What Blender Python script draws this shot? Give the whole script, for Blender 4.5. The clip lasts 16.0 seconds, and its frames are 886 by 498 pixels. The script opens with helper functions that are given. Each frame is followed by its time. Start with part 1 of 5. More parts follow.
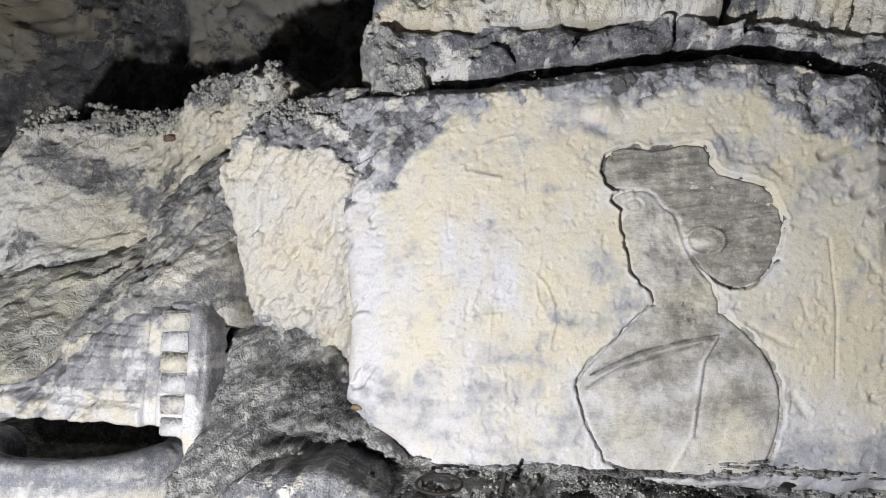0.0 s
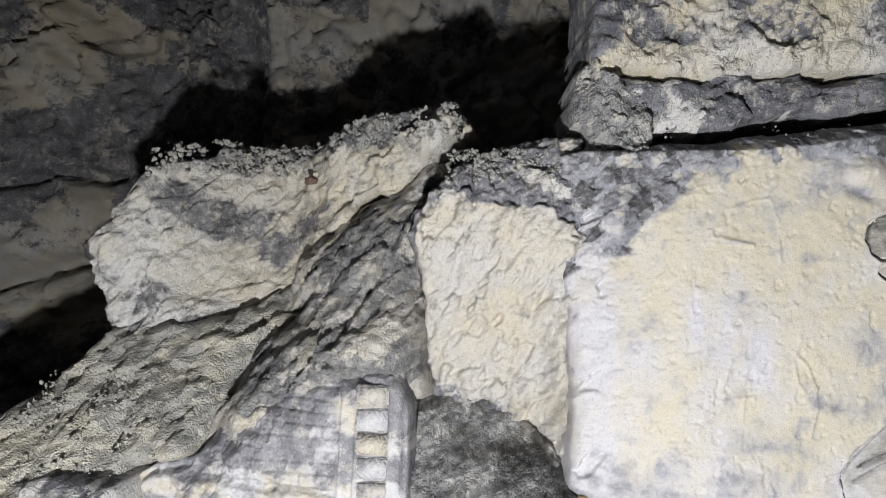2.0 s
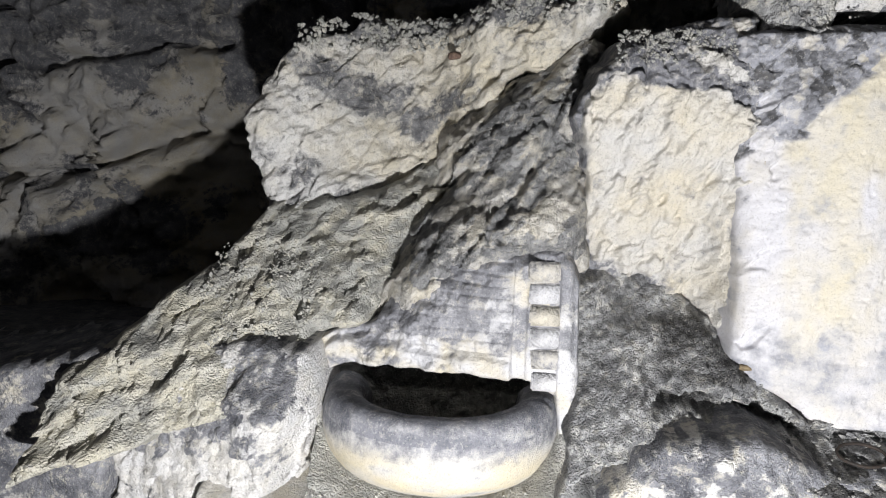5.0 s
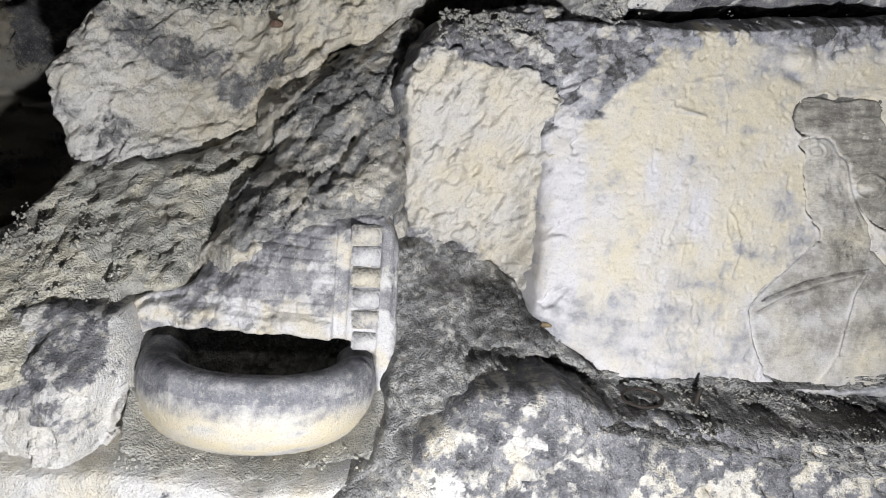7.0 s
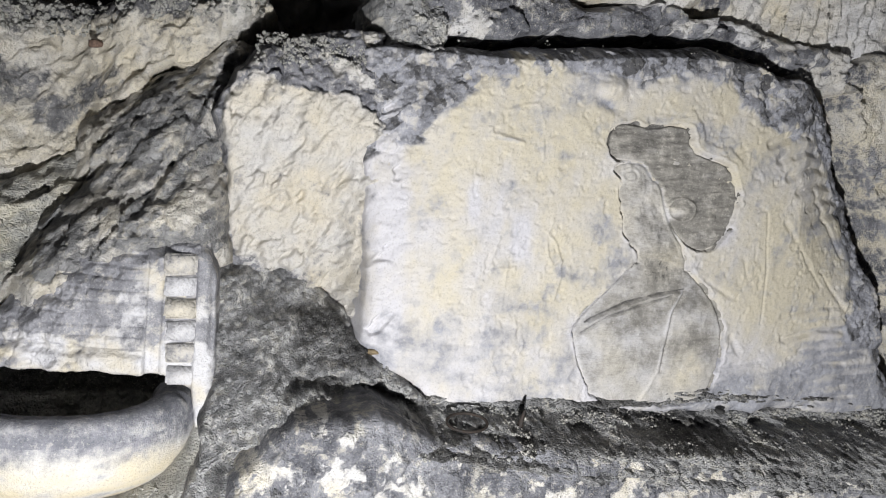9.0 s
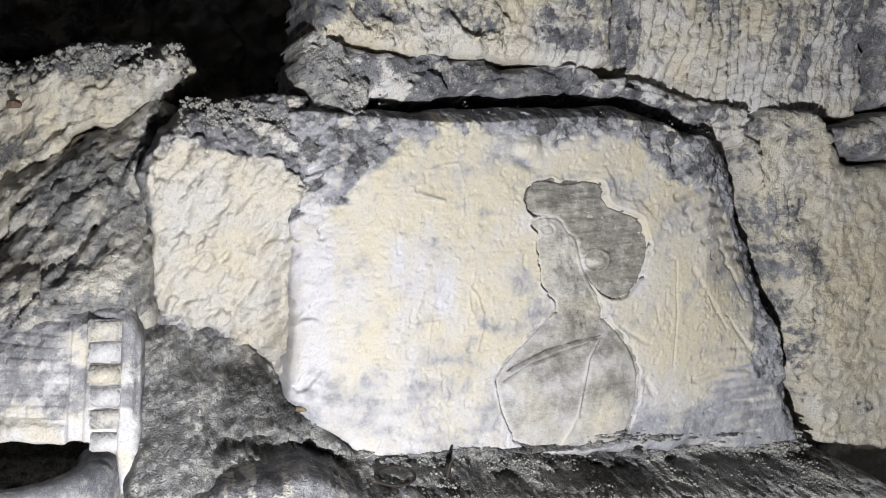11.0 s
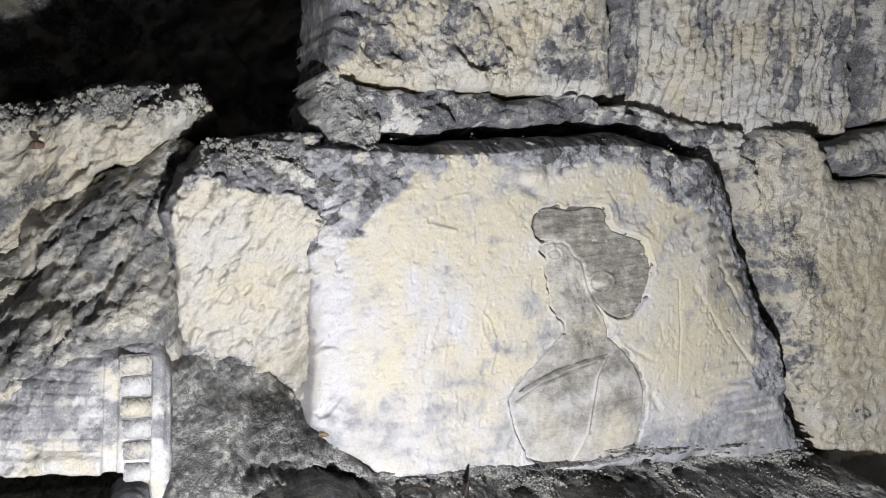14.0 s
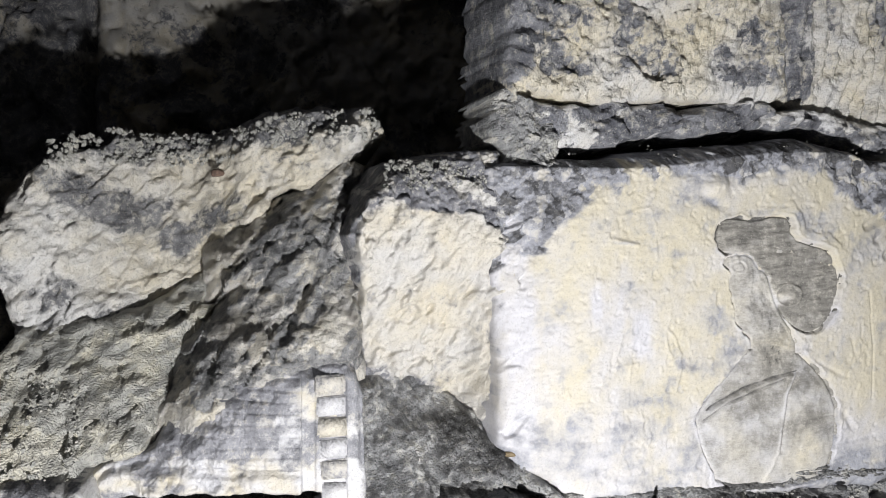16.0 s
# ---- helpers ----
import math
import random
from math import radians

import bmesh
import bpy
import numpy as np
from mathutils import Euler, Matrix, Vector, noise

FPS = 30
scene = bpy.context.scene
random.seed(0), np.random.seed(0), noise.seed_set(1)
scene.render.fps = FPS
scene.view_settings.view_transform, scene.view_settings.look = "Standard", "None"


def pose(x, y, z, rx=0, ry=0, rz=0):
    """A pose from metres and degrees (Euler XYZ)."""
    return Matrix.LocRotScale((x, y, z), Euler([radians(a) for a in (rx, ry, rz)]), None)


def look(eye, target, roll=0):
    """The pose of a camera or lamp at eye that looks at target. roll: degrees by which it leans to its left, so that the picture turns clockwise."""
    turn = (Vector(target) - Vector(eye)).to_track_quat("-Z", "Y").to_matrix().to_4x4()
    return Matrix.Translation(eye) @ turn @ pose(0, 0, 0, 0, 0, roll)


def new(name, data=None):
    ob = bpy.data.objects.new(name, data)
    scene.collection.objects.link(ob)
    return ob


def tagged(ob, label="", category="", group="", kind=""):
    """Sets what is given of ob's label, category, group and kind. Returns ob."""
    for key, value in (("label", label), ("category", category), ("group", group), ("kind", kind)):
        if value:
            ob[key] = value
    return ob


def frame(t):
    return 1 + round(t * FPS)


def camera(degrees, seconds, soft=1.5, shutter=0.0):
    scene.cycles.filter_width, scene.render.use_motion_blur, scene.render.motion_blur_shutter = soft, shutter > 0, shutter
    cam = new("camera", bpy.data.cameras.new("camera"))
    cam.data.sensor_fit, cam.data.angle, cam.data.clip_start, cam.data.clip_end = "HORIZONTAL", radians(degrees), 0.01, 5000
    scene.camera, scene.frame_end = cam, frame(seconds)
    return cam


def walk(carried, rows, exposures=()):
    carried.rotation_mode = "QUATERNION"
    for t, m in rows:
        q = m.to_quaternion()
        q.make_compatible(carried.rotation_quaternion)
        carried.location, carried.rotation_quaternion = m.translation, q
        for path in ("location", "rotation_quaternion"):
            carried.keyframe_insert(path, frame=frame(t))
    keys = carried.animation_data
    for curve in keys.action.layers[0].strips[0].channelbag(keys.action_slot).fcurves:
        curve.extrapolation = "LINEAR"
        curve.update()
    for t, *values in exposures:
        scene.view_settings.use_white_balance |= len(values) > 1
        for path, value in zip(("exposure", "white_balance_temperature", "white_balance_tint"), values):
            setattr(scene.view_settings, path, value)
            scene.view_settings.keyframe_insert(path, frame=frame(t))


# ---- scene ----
cam = camera(58.6, 16.0, soft=1.0)
PATH = [
    (0, (-0.013, 0.0, 1.467), (-0.207, 1.989, 1.557), 1.2),
    (0.5, (-0.061, -0.039, 1.455), (-0.246, 1.95, 1.549), 1.4),
    (1, (-0.108, -0.008, 1.455), (-0.269, 1.983, 1.552), 1.5),
    (1.5, (-0.17, 0.051, 1.489), (-0.31, 2.043, 1.6), 1.8),
    (2, (-0.224, 0.052, 1.507), (-0.352, 2.044, 1.639), 1.9),
    (2.5, (-0.259, 0.02, 1.556), (-0.38, 2.012, 1.697), 2.1),
    (3, (-0.294, 0.02, 1.559), (-0.427, 2.012, 1.675), 2.0),
    (3.5, (-0.316, 0.017, 1.553), (-0.5, 2.009, 1.575), 1.8),
    (4, (-0.314, 0.024, 1.541), (-0.571, 2.005, 1.444), 1.6),
    (4.2, (-0.317, 0.027, 1.539), (-0.595, 2.002, 1.393), 1.5),
    (6.3, (-0.346, -0.008, 1.505), (-0.243, 1.972, 1.238), 3.9),
    (6.5, (-0.348, -0.006, 1.503), (-0.179, 1.97, 1.247), 4.1),
    (7, (-0.346, -0.009, 1.502), (-0.067, 1.958, 1.274), 4.6),
    (7.5, (-0.325, -0.004, 1.499), (0.024, 1.954, 1.293), 4.7),
    (8, (-0.307, -0.005, 1.501), (0.114, 1.942, 1.318), 4.7),
    (8.5, (-0.294, -0.008, 1.505), (0.186, 1.926, 1.337), 4.6),
    (9, (-0.284, -0.012, 1.508), (0.254, 1.909, 1.361), 4.4),
    (9.5, (-0.28, -0.012, 1.514), (0.315, 1.893, 1.387), 4.3),
    (9.7, (-0.28, -0.012, 1.515), (0.342, 1.885, 1.401), 4.3),
    (12, (-0.286, -0.048, 1.55), (0.423, 1.821, 1.487), 3.0),
    (12.5, (-0.284, -0.042, 1.549), (0.426, 1.827, 1.486), 2.7),
    (13, (-0.29, -0.046, 1.555), (0.421, 1.822, 1.493), 2.5),
    (13.5, (-0.299, -0.046, 1.556), (0.413, 1.822, 1.495), 2.2),
    (14, (-0.31, -0.056, 1.56), (0.394, 1.815, 1.502), 2.0),
    (14.5, (-0.334, -0.062, 1.572), (0.361, 1.813, 1.518), 1.8),
    (15, (-0.363, -0.058, 1.567), (0.302, 1.828, 1.536), 1.6),
    (15.5, (-0.384, -0.051, 1.566), (0.222, 1.855, 1.539), 1.2),
    (16, (-0.392, -0.023, 1.561), (0.099, 1.916, 1.534), 0.5),
]
EXPOSURES = [(0.0, 0.1), (2.0, 0.0), (3.0, 0.2), (4.2, 0.33), (6.3, 0.0), (9.0, 0.05), (12.0, 0.18), (15.0, 0.18), (16.0, 0.25)]
walk(cam, [(t, look(eye, target, roll)) for t, eye, target, roll in PATH], EXPOSURES)

# ---- light: one hand torch held low beside the camera, in a dark gallery ----
world = bpy.data.worlds.new("world")
scene.world = world
world.use_nodes = True
world.node_tree.nodes["Background"].inputs[0].default_value = (0.5, 0.55, 0.65, 1)
world.node_tree.nodes["Background"].inputs[1].default_value = 0.0015
torch = new("torch_light", bpy.data.lights.new("torch_light", "POINT"))
torch.data.energy, torch.data.color, torch.data.shadow_soft_size = 38.5, (0.972, 0.966, 0.965), 0.011
torch.location = (-0.285, -0.05, 1.235)

# ---- noise and shapes on arrays ----
def _hash(ix, iz, seed):
    n = (ix * 374761393 + iz * 668265263 + seed * 974634777) & 0xFFFFFFFF
    n = ((n ^ (n >> 13)) * 1274126177) & 0xFFFFFFFF
    return ((n ^ (n >> 16)) & 0xFFFF) / 65535.0


def vnoise(x, z, seed=0):
    ix, iz = np.floor(x).astype(np.int64), np.floor(z).astype(np.int64)
    fx, fz = x - ix, z - iz
    fx, fz = fx * fx * (3 - 2 * fx), fz * fz * (3 - 2 * fz)
    a, b = _hash(ix, iz, seed), _hash(ix + 1, iz, seed)
    c, d = _hash(ix, iz + 1, seed), _hash(ix + 1, iz + 1, seed)
    return (a + (b - a) * fx) * (1 - fz) + (c + (d - c) * fx) * fz


def fbm(X, Z, size, seed=0, octaves=4, turn=0.0, stretch=1.0, gain=0.5):
    """Layered noise from -1 to 1; size in metres, stretched along the way that turn (degrees from x) names."""
    c, s = math.cos(radians(turn)), math.sin(radians(turn))
    u, v = (X * c + Z * s) / size / stretch + 53.7, (-X * s + Z * c) / size + 31.3
    out, amp, total = 0, 1.0, 0
    for k in range(octaves):
        out = out + amp * (2 * vnoise(u * 1.07, v * 1.07, seed * 7 + k) - 1)
        total += amp
        amp *= gain
        u, v = u * 1.93 + v * 0.55 + 7.1, v * 1.93 - u * 0.55 / stretch + 3.3
    return out / total * 1.6


def cells(X, Z, size, seed=0, turn=0.0, stretch=1.0):
    """Broken facets: the height of a tilted plane for each cell, and a number from 0 to 1 for each cell."""
    X, Z = np.asarray(X, float), np.asarray(Z, float)
    c, s = math.cos(radians(turn)), math.sin(radians(turn))
    u, v = (X * c + Z * s) / size / stretch + 71.3, (-X * s + Z * c) / size + 47.9
    u, v = u + 0.35 * (vnoise(u * 2.1, v * 2.1, seed + 5) - 0.5), v + 0.35 * (vnoise(u * 2.1, v * 2.1, seed + 6) - 0.5)
    iu, iv = np.floor(u).astype(np.int64), np.floor(v).astype(np.int64)
    best, height, pick = np.full(X.shape, 1e9), np.zeros(X.shape), np.zeros(X.shape)
    for a in (-1, 0, 1):
        for b in (-1, 0, 1):
            ju, jv = iu + a, iv + b
            du, dv = u - ju - _hash(ju, jv, seed + 11), v - jv - _hash(ju, jv, seed + 12)
            d = du * du + dv * dv
            near = d < best
            r1, r2, r3 = _hash(ju, jv, seed + 13), _hash(ju, jv, seed + 14), _hash(ju, jv, seed + 15)
            height = np.where(near, (r1 - 0.5) * 1.1 + (r2 - 0.5) * 2.2 * du + (r3 - 0.5) * 2.2 * dv, height)
            pick = np.where(near, r1 * 0.5 + r2 * 0.5, pick)
            best = np.where(near, d, best)
    return height, pick


def broken(X, Z, size, seed=0, **kw):
    return cells(X, Z, size, seed, **kw)[0] + 0.45 * cells(X, Z, size * 0.42, seed + 30, **kw)[0] + 0.18 * cells(X, Z, size * 0.2, seed + 60)[0]


def flakes(X, Z, size, seed=0, **kw):
    """Flaked patches from -1 to 1."""
    return 1.3 * (cells(X, Z, size, seed, **kw)[1] - 0.5) + 1.0 * (cells(X, Z, size * 0.45, seed + 30, **kw)[1] - 0.5) + 0.5 * fbm(X, Z, size * 2, seed + 3)


def rounded(outline, times=2):
    """The outline with its corners cut round."""
    for _ in range(times):
        outline = [q for (ax, az), (bx, bz) in zip(outline, outline[1:] + outline[:1])
                   for q in ((ax * 0.75 + bx * 0.25, az * 0.75 + bz * 0.25), (ax * 0.25 + bx * 0.75, az * 0.25 + bz * 0.75))]
    return outline


def step(a, b, v):
    t = np.clip((v - a) / (b - a), 0, 1)
    return t * t * (3 - 2 * t)


def inside(X, Z, outline):
    """Signed distance to a closed outline, positive inside."""
    best, ins = np.full(X.shape, 1e9), np.zeros(X.shape, bool)
    for (ax, az), (bx, bz) in zip(outline, outline[1:] + outline[:1]):
        dx, dz = bx - ax, bz - az
        t = np.clip(((X - ax) * dx + (Z - az) * dz) / (dx * dx + dz * dz + 1e-12), 0, 1)
        best = np.minimum(best, (X - ax - t * dx) ** 2 + (Z - az - t * dz) ** 2)
        if az != bz:
            ins ^= ((az > Z) != (bz > Z)) & (X < (bx - ax) * (Z - az) / (bz - az) + ax)
    return np.where(ins, 1, -1) * np.sqrt(best)


def line(X, Z, *pts):
    """Distance to an open line through pts."""
    best = np.full(X.shape, 1e9)
    for (ax, az), (bx, bz) in zip(pts, pts[1:]):
        dx, dz = bx - ax, bz - az
        t = np.clip(((X - ax) * dx + (Z - az) * dz) / (dx * dx + dz * dz + 1e-12), 0, 1)
        best = np.minimum(best, np.hypot(X - ax - t * dx, Z - az - t * dz))
    return best


def blob(X, Z, cx, cz, rx, rz, turn=0.0):
    c, s = math.cos(radians(turn)), math.sin(radians(turn))
    u, v = ((X - cx) * c + (Z - cz) * s) / rx, (-(X - cx) * s + (Z - cz) * c) / rz
    return np.exp(-(u * u + v * v))


def groove(d, width):
    return np.exp(-(d / width) ** 2)


def terrace(v, levels, w=0.2):
    """Steps in v from -1 to 1, each w of a level wide, as layers break away."""
    q = v * levels
    low = np.floor(q)
    return (low + step(1 - w, 1, q - low)) / levels


def peel(X, Z, size, seed=0, levels=2, w=0.2, **kw):
    """Flaked layers with crisp edges and soft faces."""
    v = fbm(X, Z, size, seed, 4, **kw)
    return 0.75 * terrace(v, levels, w) + 0.25 * v


def lumps(X, Z, size, seed=0, octaves=3, **kw):
    """Rounded swellings with sharp valleys between them, from about -1 to 0."""
    return np.abs(fbm(X, Z, size, seed, octaves, **kw)) * -1.0


def soft(sd, w):
    return step(-w, w, sd)


# ---- materials ----
def nodes_of(name):
    m = bpy.data.materials.new(name)
    m.use_nodes = True
    t = m.node_tree
    return m, t, t.nodes["Principled BSDF"]


def add(t, kind, **values):
    n = t.nodes.new(kind)
    for key, value in values.items():
        n.inputs[key].default_value = value
    return n


def mixer(t, fac, a, b):
    n = t.nodes.new("ShaderNodeMix")
    n.data_type = "RGBA"
    for socket, value in ((n.inputs[0], fac), (n.inputs[6], a), (n.inputs[7], b)):
        if isinstance(value, (tuple, float, int)):
            socket.default_value = value
        else:
            t.links.new(value, socket)
    return n.outputs[2]


def calc(t, op, a, b=0.5, c=0.0):
    n = t.nodes.new("ShaderNodeMath")
    n.operation = op
    for socket, value in zip(n.inputs, (a, b, c)):
        if isinstance(value, (float, int)):
            socket.default_value = value
        else:
            t.links.new(value, socket)
    return n.outputs[0]


def ramp(t, v, lo, hi):
    n = t.nodes.new("ShaderNodeMapRange")
    n.interpolation_type = "SMOOTHSTEP"
    n.inputs[1].default_value, n.inputs[2].default_value = lo, hi
    t.links.new(v, n.inputs[0])
    return n.outputs[0]


def grain(t, scale, detail=6.0, rough=0.62, squash=None):
    tc = t.nodes.new("ShaderNodeTexCoord")
    src = tc.outputs["Object"]
    if squash:
        mp = t.nodes.new("ShaderNodeMapping")
        mp.inputs["Scale"].default_value = squash
        t.links.new(src, mp.inputs[0])
        src = mp.outputs[0]
    n = add(t, "ShaderNodeTexNoise", Scale=scale, Detail=detail, Roughness=rough)
    t.links.new(src, n.inputs["Vector"])
    return n.outputs[0]


def rock(name, dark=(0.085, 0.088, 0.105), mid=(0.35, 0.355, 0.385), white=(0.68, 0.68, 0.70), ochre=(0.68, 0.615, 0.47),
         grit=1.0, break_up=0.55, squash=None, stain=0.55, fleck_amount=0.7, lump=0.8, edge=0.13, speckle=0.85, sandy=0.10):
    """Limestone: the mesh's tone holds how much clean lime face shows (red), how yellow it is (green) and how dark with
    soot and painted shade (blue).
    """
    m, t, bsdf = nodes_of(name)
    at = t.nodes.new("ShaderNodeAttribute")
    at.attribute_name = "tone"
    sep = t.nodes.new("ShaderNodeSeparateColor")
    t.links.new(at.outputs["Color"], sep.inputs[0])
    lime, warm, soot_shade = sep.outputs
    fine, finer, broad = grain(t, 160, 8.0, 0.68, squash), grain(t, 620, 4.0, 0.7), grain(t, 28, 6.0)
    speck = add(t, "ShaderNodeTexVoronoi", Scale=420.0)
    t.links.new(t.nodes.new("ShaderNodeTexCoord").outputs["Object"], speck.inputs["Vector"])
    med = grain(t, 75, 8.0, 0.7)
    grey = mixer(t, ramp(t, calc(t, "MULTIPLY_ADD", broad, 0.4, calc(t, "MULTIPLY_ADD", finer, 0.25, calc(t, "MULTIPLY", med, 0.35))), 0.38, 0.62), (*dark, 1), (*mid, 1))
    fleck = calc(t, "MULTIPLY", ramp(t, calc(t, "MULTIPLY_ADD", med, 0.75, calc(t, "MULTIPLY", finer, 0.25)), 0.53, 0.60), fleck_amount)
    grey = mixer(t, fleck, grey, (0.58, 0.55, 0.48, 1))
    w = calc(t, "ADD", warm, calc(t, "MULTIPLY", calc(t, "SUBTRACT", broad, 0.5), 1.1))
    pale = mixer(t, ramp(t, w, 0.0, 1.0), (*white, 1), (*ochre, 1))
    pale = mixer(t, calc(t, "MULTIPLY", ramp(t, finer, 0.5, 0.75), 0.14), pale, (0.34, 0.32, 0.28, 1))
    pale = mixer(t, calc(t, "MULTIPLY", ramp(t, med, 0.53, 0.70), stain), pale, (0.40, 0.40, 0.42, 1))
    k = calc(t, "ADD", lime, calc(t, "MULTIPLY", calc(t, "SUBTRACT", calc(t, "MULTIPLY_ADD", med, 0.45, calc(t, "MULTIPLY_ADD", fine, 0.4, calc(t, "MULTIPLY", finer, 0.15))), 0.5), 3.6 * break_up))
    col = mixer(t, ramp(t, k, 0.5 - edge, 0.5 + edge), grey, pale)
    s = calc(t, "ADD", soot_shade, calc(t, "MULTIPLY", calc(t, "SUBTRACT", fine, 0.5), 0.9))
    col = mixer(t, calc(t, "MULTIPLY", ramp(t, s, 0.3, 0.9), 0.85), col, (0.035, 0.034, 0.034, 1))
    col = mixer(t, calc(t, "MULTIPLY", ramp(t, finer, 0.53, 0.64), 0.45 * speckle), col, (0.07, 0.07, 0.072, 1))
    col = mixer(t, calc(t, "MULTIPLY", ramp(t, grain(t, 480, 3.0, 0.6), 0.56, 0.68), 0.40 * speckle), col, (0.66, 0.64, 0.58, 1))
    t.links.new(col, bsdf.inputs["Base Color"])
    bsdf.inputs["Roughness"].default_value = 0.9
    bsdf.inputs["Specular IOR Level"].default_value = 0.25
    sand = add(t, "ShaderNodeTexVoronoi", Scale=950.0 if sandy < 0.2 else 520.0, Randomness=1.0)
    t.links.new(t.nodes.new("ShaderNodeTexCoord").outputs["Object"], sand.inputs["Vector"])
    h = calc(t, "MULTIPLY_ADD", med, 0.6 * lump, calc(t, "MULTIPLY", fine, 0.5 * min(1.0, lump + 0.25)))
    h = calc(t, "MULTIPLY_ADD", speck.outputs["Distance"], -0.18 * lump, h)
    h = calc(t, "MULTIPLY_ADD", sand.outputs["Distance"], -sandy, h)
    b = add(t, "ShaderNodeBump", Strength=1.0, Distance=0.0055 * grit)
    t.links.new(h, b.inputs["Height"])
    t.links.new(b.outputs[0], bsdf.inputs["Normal"])
    return m


LIMESTONE = rock("limestone", grit=1.25)
PANEL_STONE = rock("panel_limestone", speckle=0.5, grit=0.4, lump=0.05, break_up=0.3, dark=(0.20, 0.205, 0.23), mid=(0.37, 0.378, 0.42), white=(0.525, 0.52, 0.55), ochre=(0.53, 0.488, 0.388), stain=0.30, fleck_amount=0.3, edge=0.3)
RELIEF_STONE = rock("relief_stone", speckle=0.6, edge=0.34, break_up=0.4, grit=0.45, lump=0.2, fleck_amount=0.3, dark=(0.175, 0.168, 0.155), mid=(0.345, 0.33, 0.30), white=(0.52, 0.515, 0.53), ochre=(0.57, 0.52, 0.40), stain=0.4, squash=(1, 1, 3.5))
MORTAR = rock("gritty_mortar", sandy=0.24, lump=1.0, grit=1.5, break_up=0.4, edge=0.24, fleck_amount=0.35, dark=(0.30, 0.30, 0.285), mid=(0.60, 0.595, 0.56), white=(0.68, 0.68, 0.67), ochre=(0.65, 0.61, 0.49))
PIER_STONE = rock("peeling_limestone", speckle=0.7, grit=0.9, lump=0.6, break_up=0.5, edge=0.2, stain=0.3, dark=(0.10, 0.102, 0.118), mid=(0.30, 0.303, 0.33), white=(0.55, 0.54, 0.53), ochre=(0.585, 0.53, 0.42), fleck_amount=0.5)
BOULDER_STONE = rock("boulder_limestone", speckle=0.85, grit=1.2, lump=0.8, break_up=0.6, edge=0.2, stain=0.5, white=(0.68, 0.675, 0.67), ochre=(0.68, 0.62, 0.49), dark=(0.10, 0.102, 0.112), mid=(0.33, 0.33, 0.34))
SOOTY_MORTAR = rock("sooty_mortar", sandy=0.24, lump=1.0, grit=1.5, break_up=0.5, edge=0.2, fleck_amount=0.5, dark=(0.165, 0.168, 0.178), mid=(0.51, 0.512, 0.515), white=(0.64, 0.64, 0.64), ochre=(0.62, 0.58, 0.47))
CARVED_STONE = rock("carved_limestone", speckle=0.5, grit=0.5, edge=0.30, break_up=0.6, fleck_amount=0.4, dark=(0.14, 0.143, 0.16), mid=(0.34, 0.342, 0.37), white=(0.55, 0.55, 0.575), ochre=(0.55, 0.50, 0.39), stain=0.4)
GREY_ROCK = rock("grey_rock", grit=1.8, edge=0.2, dark=(0.17, 0.172, 0.18), mid=(0.45, 0.45, 0.455))
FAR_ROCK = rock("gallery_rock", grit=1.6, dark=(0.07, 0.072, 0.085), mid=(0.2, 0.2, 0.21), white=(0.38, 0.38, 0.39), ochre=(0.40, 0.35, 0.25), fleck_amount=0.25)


def iron(name, colour):
    m, t, bsdf = nodes_of(name)
    t.links.new(mixer(t, ramp(t, grain(t, 300), 0.35, 0.65), (*colour, 1), (0.05, 0.036, 0.028, 1)), bsdf.inputs["Base Color"])
    bsdf.inputs["Roughness"].default_value, bsdf.inputs["Metallic"].default_value = 0.75, 0.4
    b = add(t, "ShaderNodeBump", Strength=0.6, Distance=0.001)
    t.links.new(grain(t, 500), b.inputs["Height"])
    t.links.new(b.outputs[0], bsdf.inputs["Normal"])
    return m


IRON = iron("rusty_iron", (0.03, 0.027, 0.026))


# ---- builders ----
def sheet(name, box, h, shape, material, parent=None):
    """A rough face over the box (x0, x1, z0, z1): shape(X, Z) gives its depth, where it is kept, and its tone."""
    x0, x1, z0, z1 = box
    nx, nz = int((x1 - x0) / h) + 2, int((z1 - z0) / h) + 2
    X, Z = np.meshgrid(np.linspace(x0, x1, nx), np.linspace(z0, z1, nz))
    Y, keep, tone = shape(X, Z)
    idx = np.arange(nx * nz).reshape(nz, nx)
    quads = np.stack([idx[:-1, :-1], idx[:-1, 1:], idx[1:, 1:], idx[1:, :-1]], -1).reshape(-1, 4)
    quads = quads[keep.reshape(-1)[quads].all(1)]
    used, quads = np.unique(quads, return_inverse=True)
    quads = quads.reshape(-1, 4)
    co = np.stack([X, Y, Z], -1).reshape(-1, 3)[used].astype(np.float32)
    colour = np.ones((len(used), 4), np.float32)
    for k in range(3):
        colour[:, k] = np.broadcast_to(tone[k], X.shape).reshape(-1)[used]
    me = bpy.data.meshes.new(name)
    me.vertices.add(len(co))
    me.vertices.foreach_set("co", co.ravel())
    me.loops.add(quads.size)
    me.loops.foreach_set("vertex_index", quads.ravel().astype(np.int32))
    me.polygons.add(len(quads))
    me.polygons.foreach_set("loop_start", np.arange(0, quads.size, 4, dtype=np.int32))
    me.update(calc_edges=True)
    me.polygons.foreach_set("use_smooth", np.ones(len(quads), bool))
    layer = me.attributes.new("tone", "FLOAT_COLOR", "POINT")
    layer.data.foreach_set("color", colour.ravel())
    me.materials.append(material)
    ob = new(name, me)
    if parent:
        ob.parent = parent
    return ob


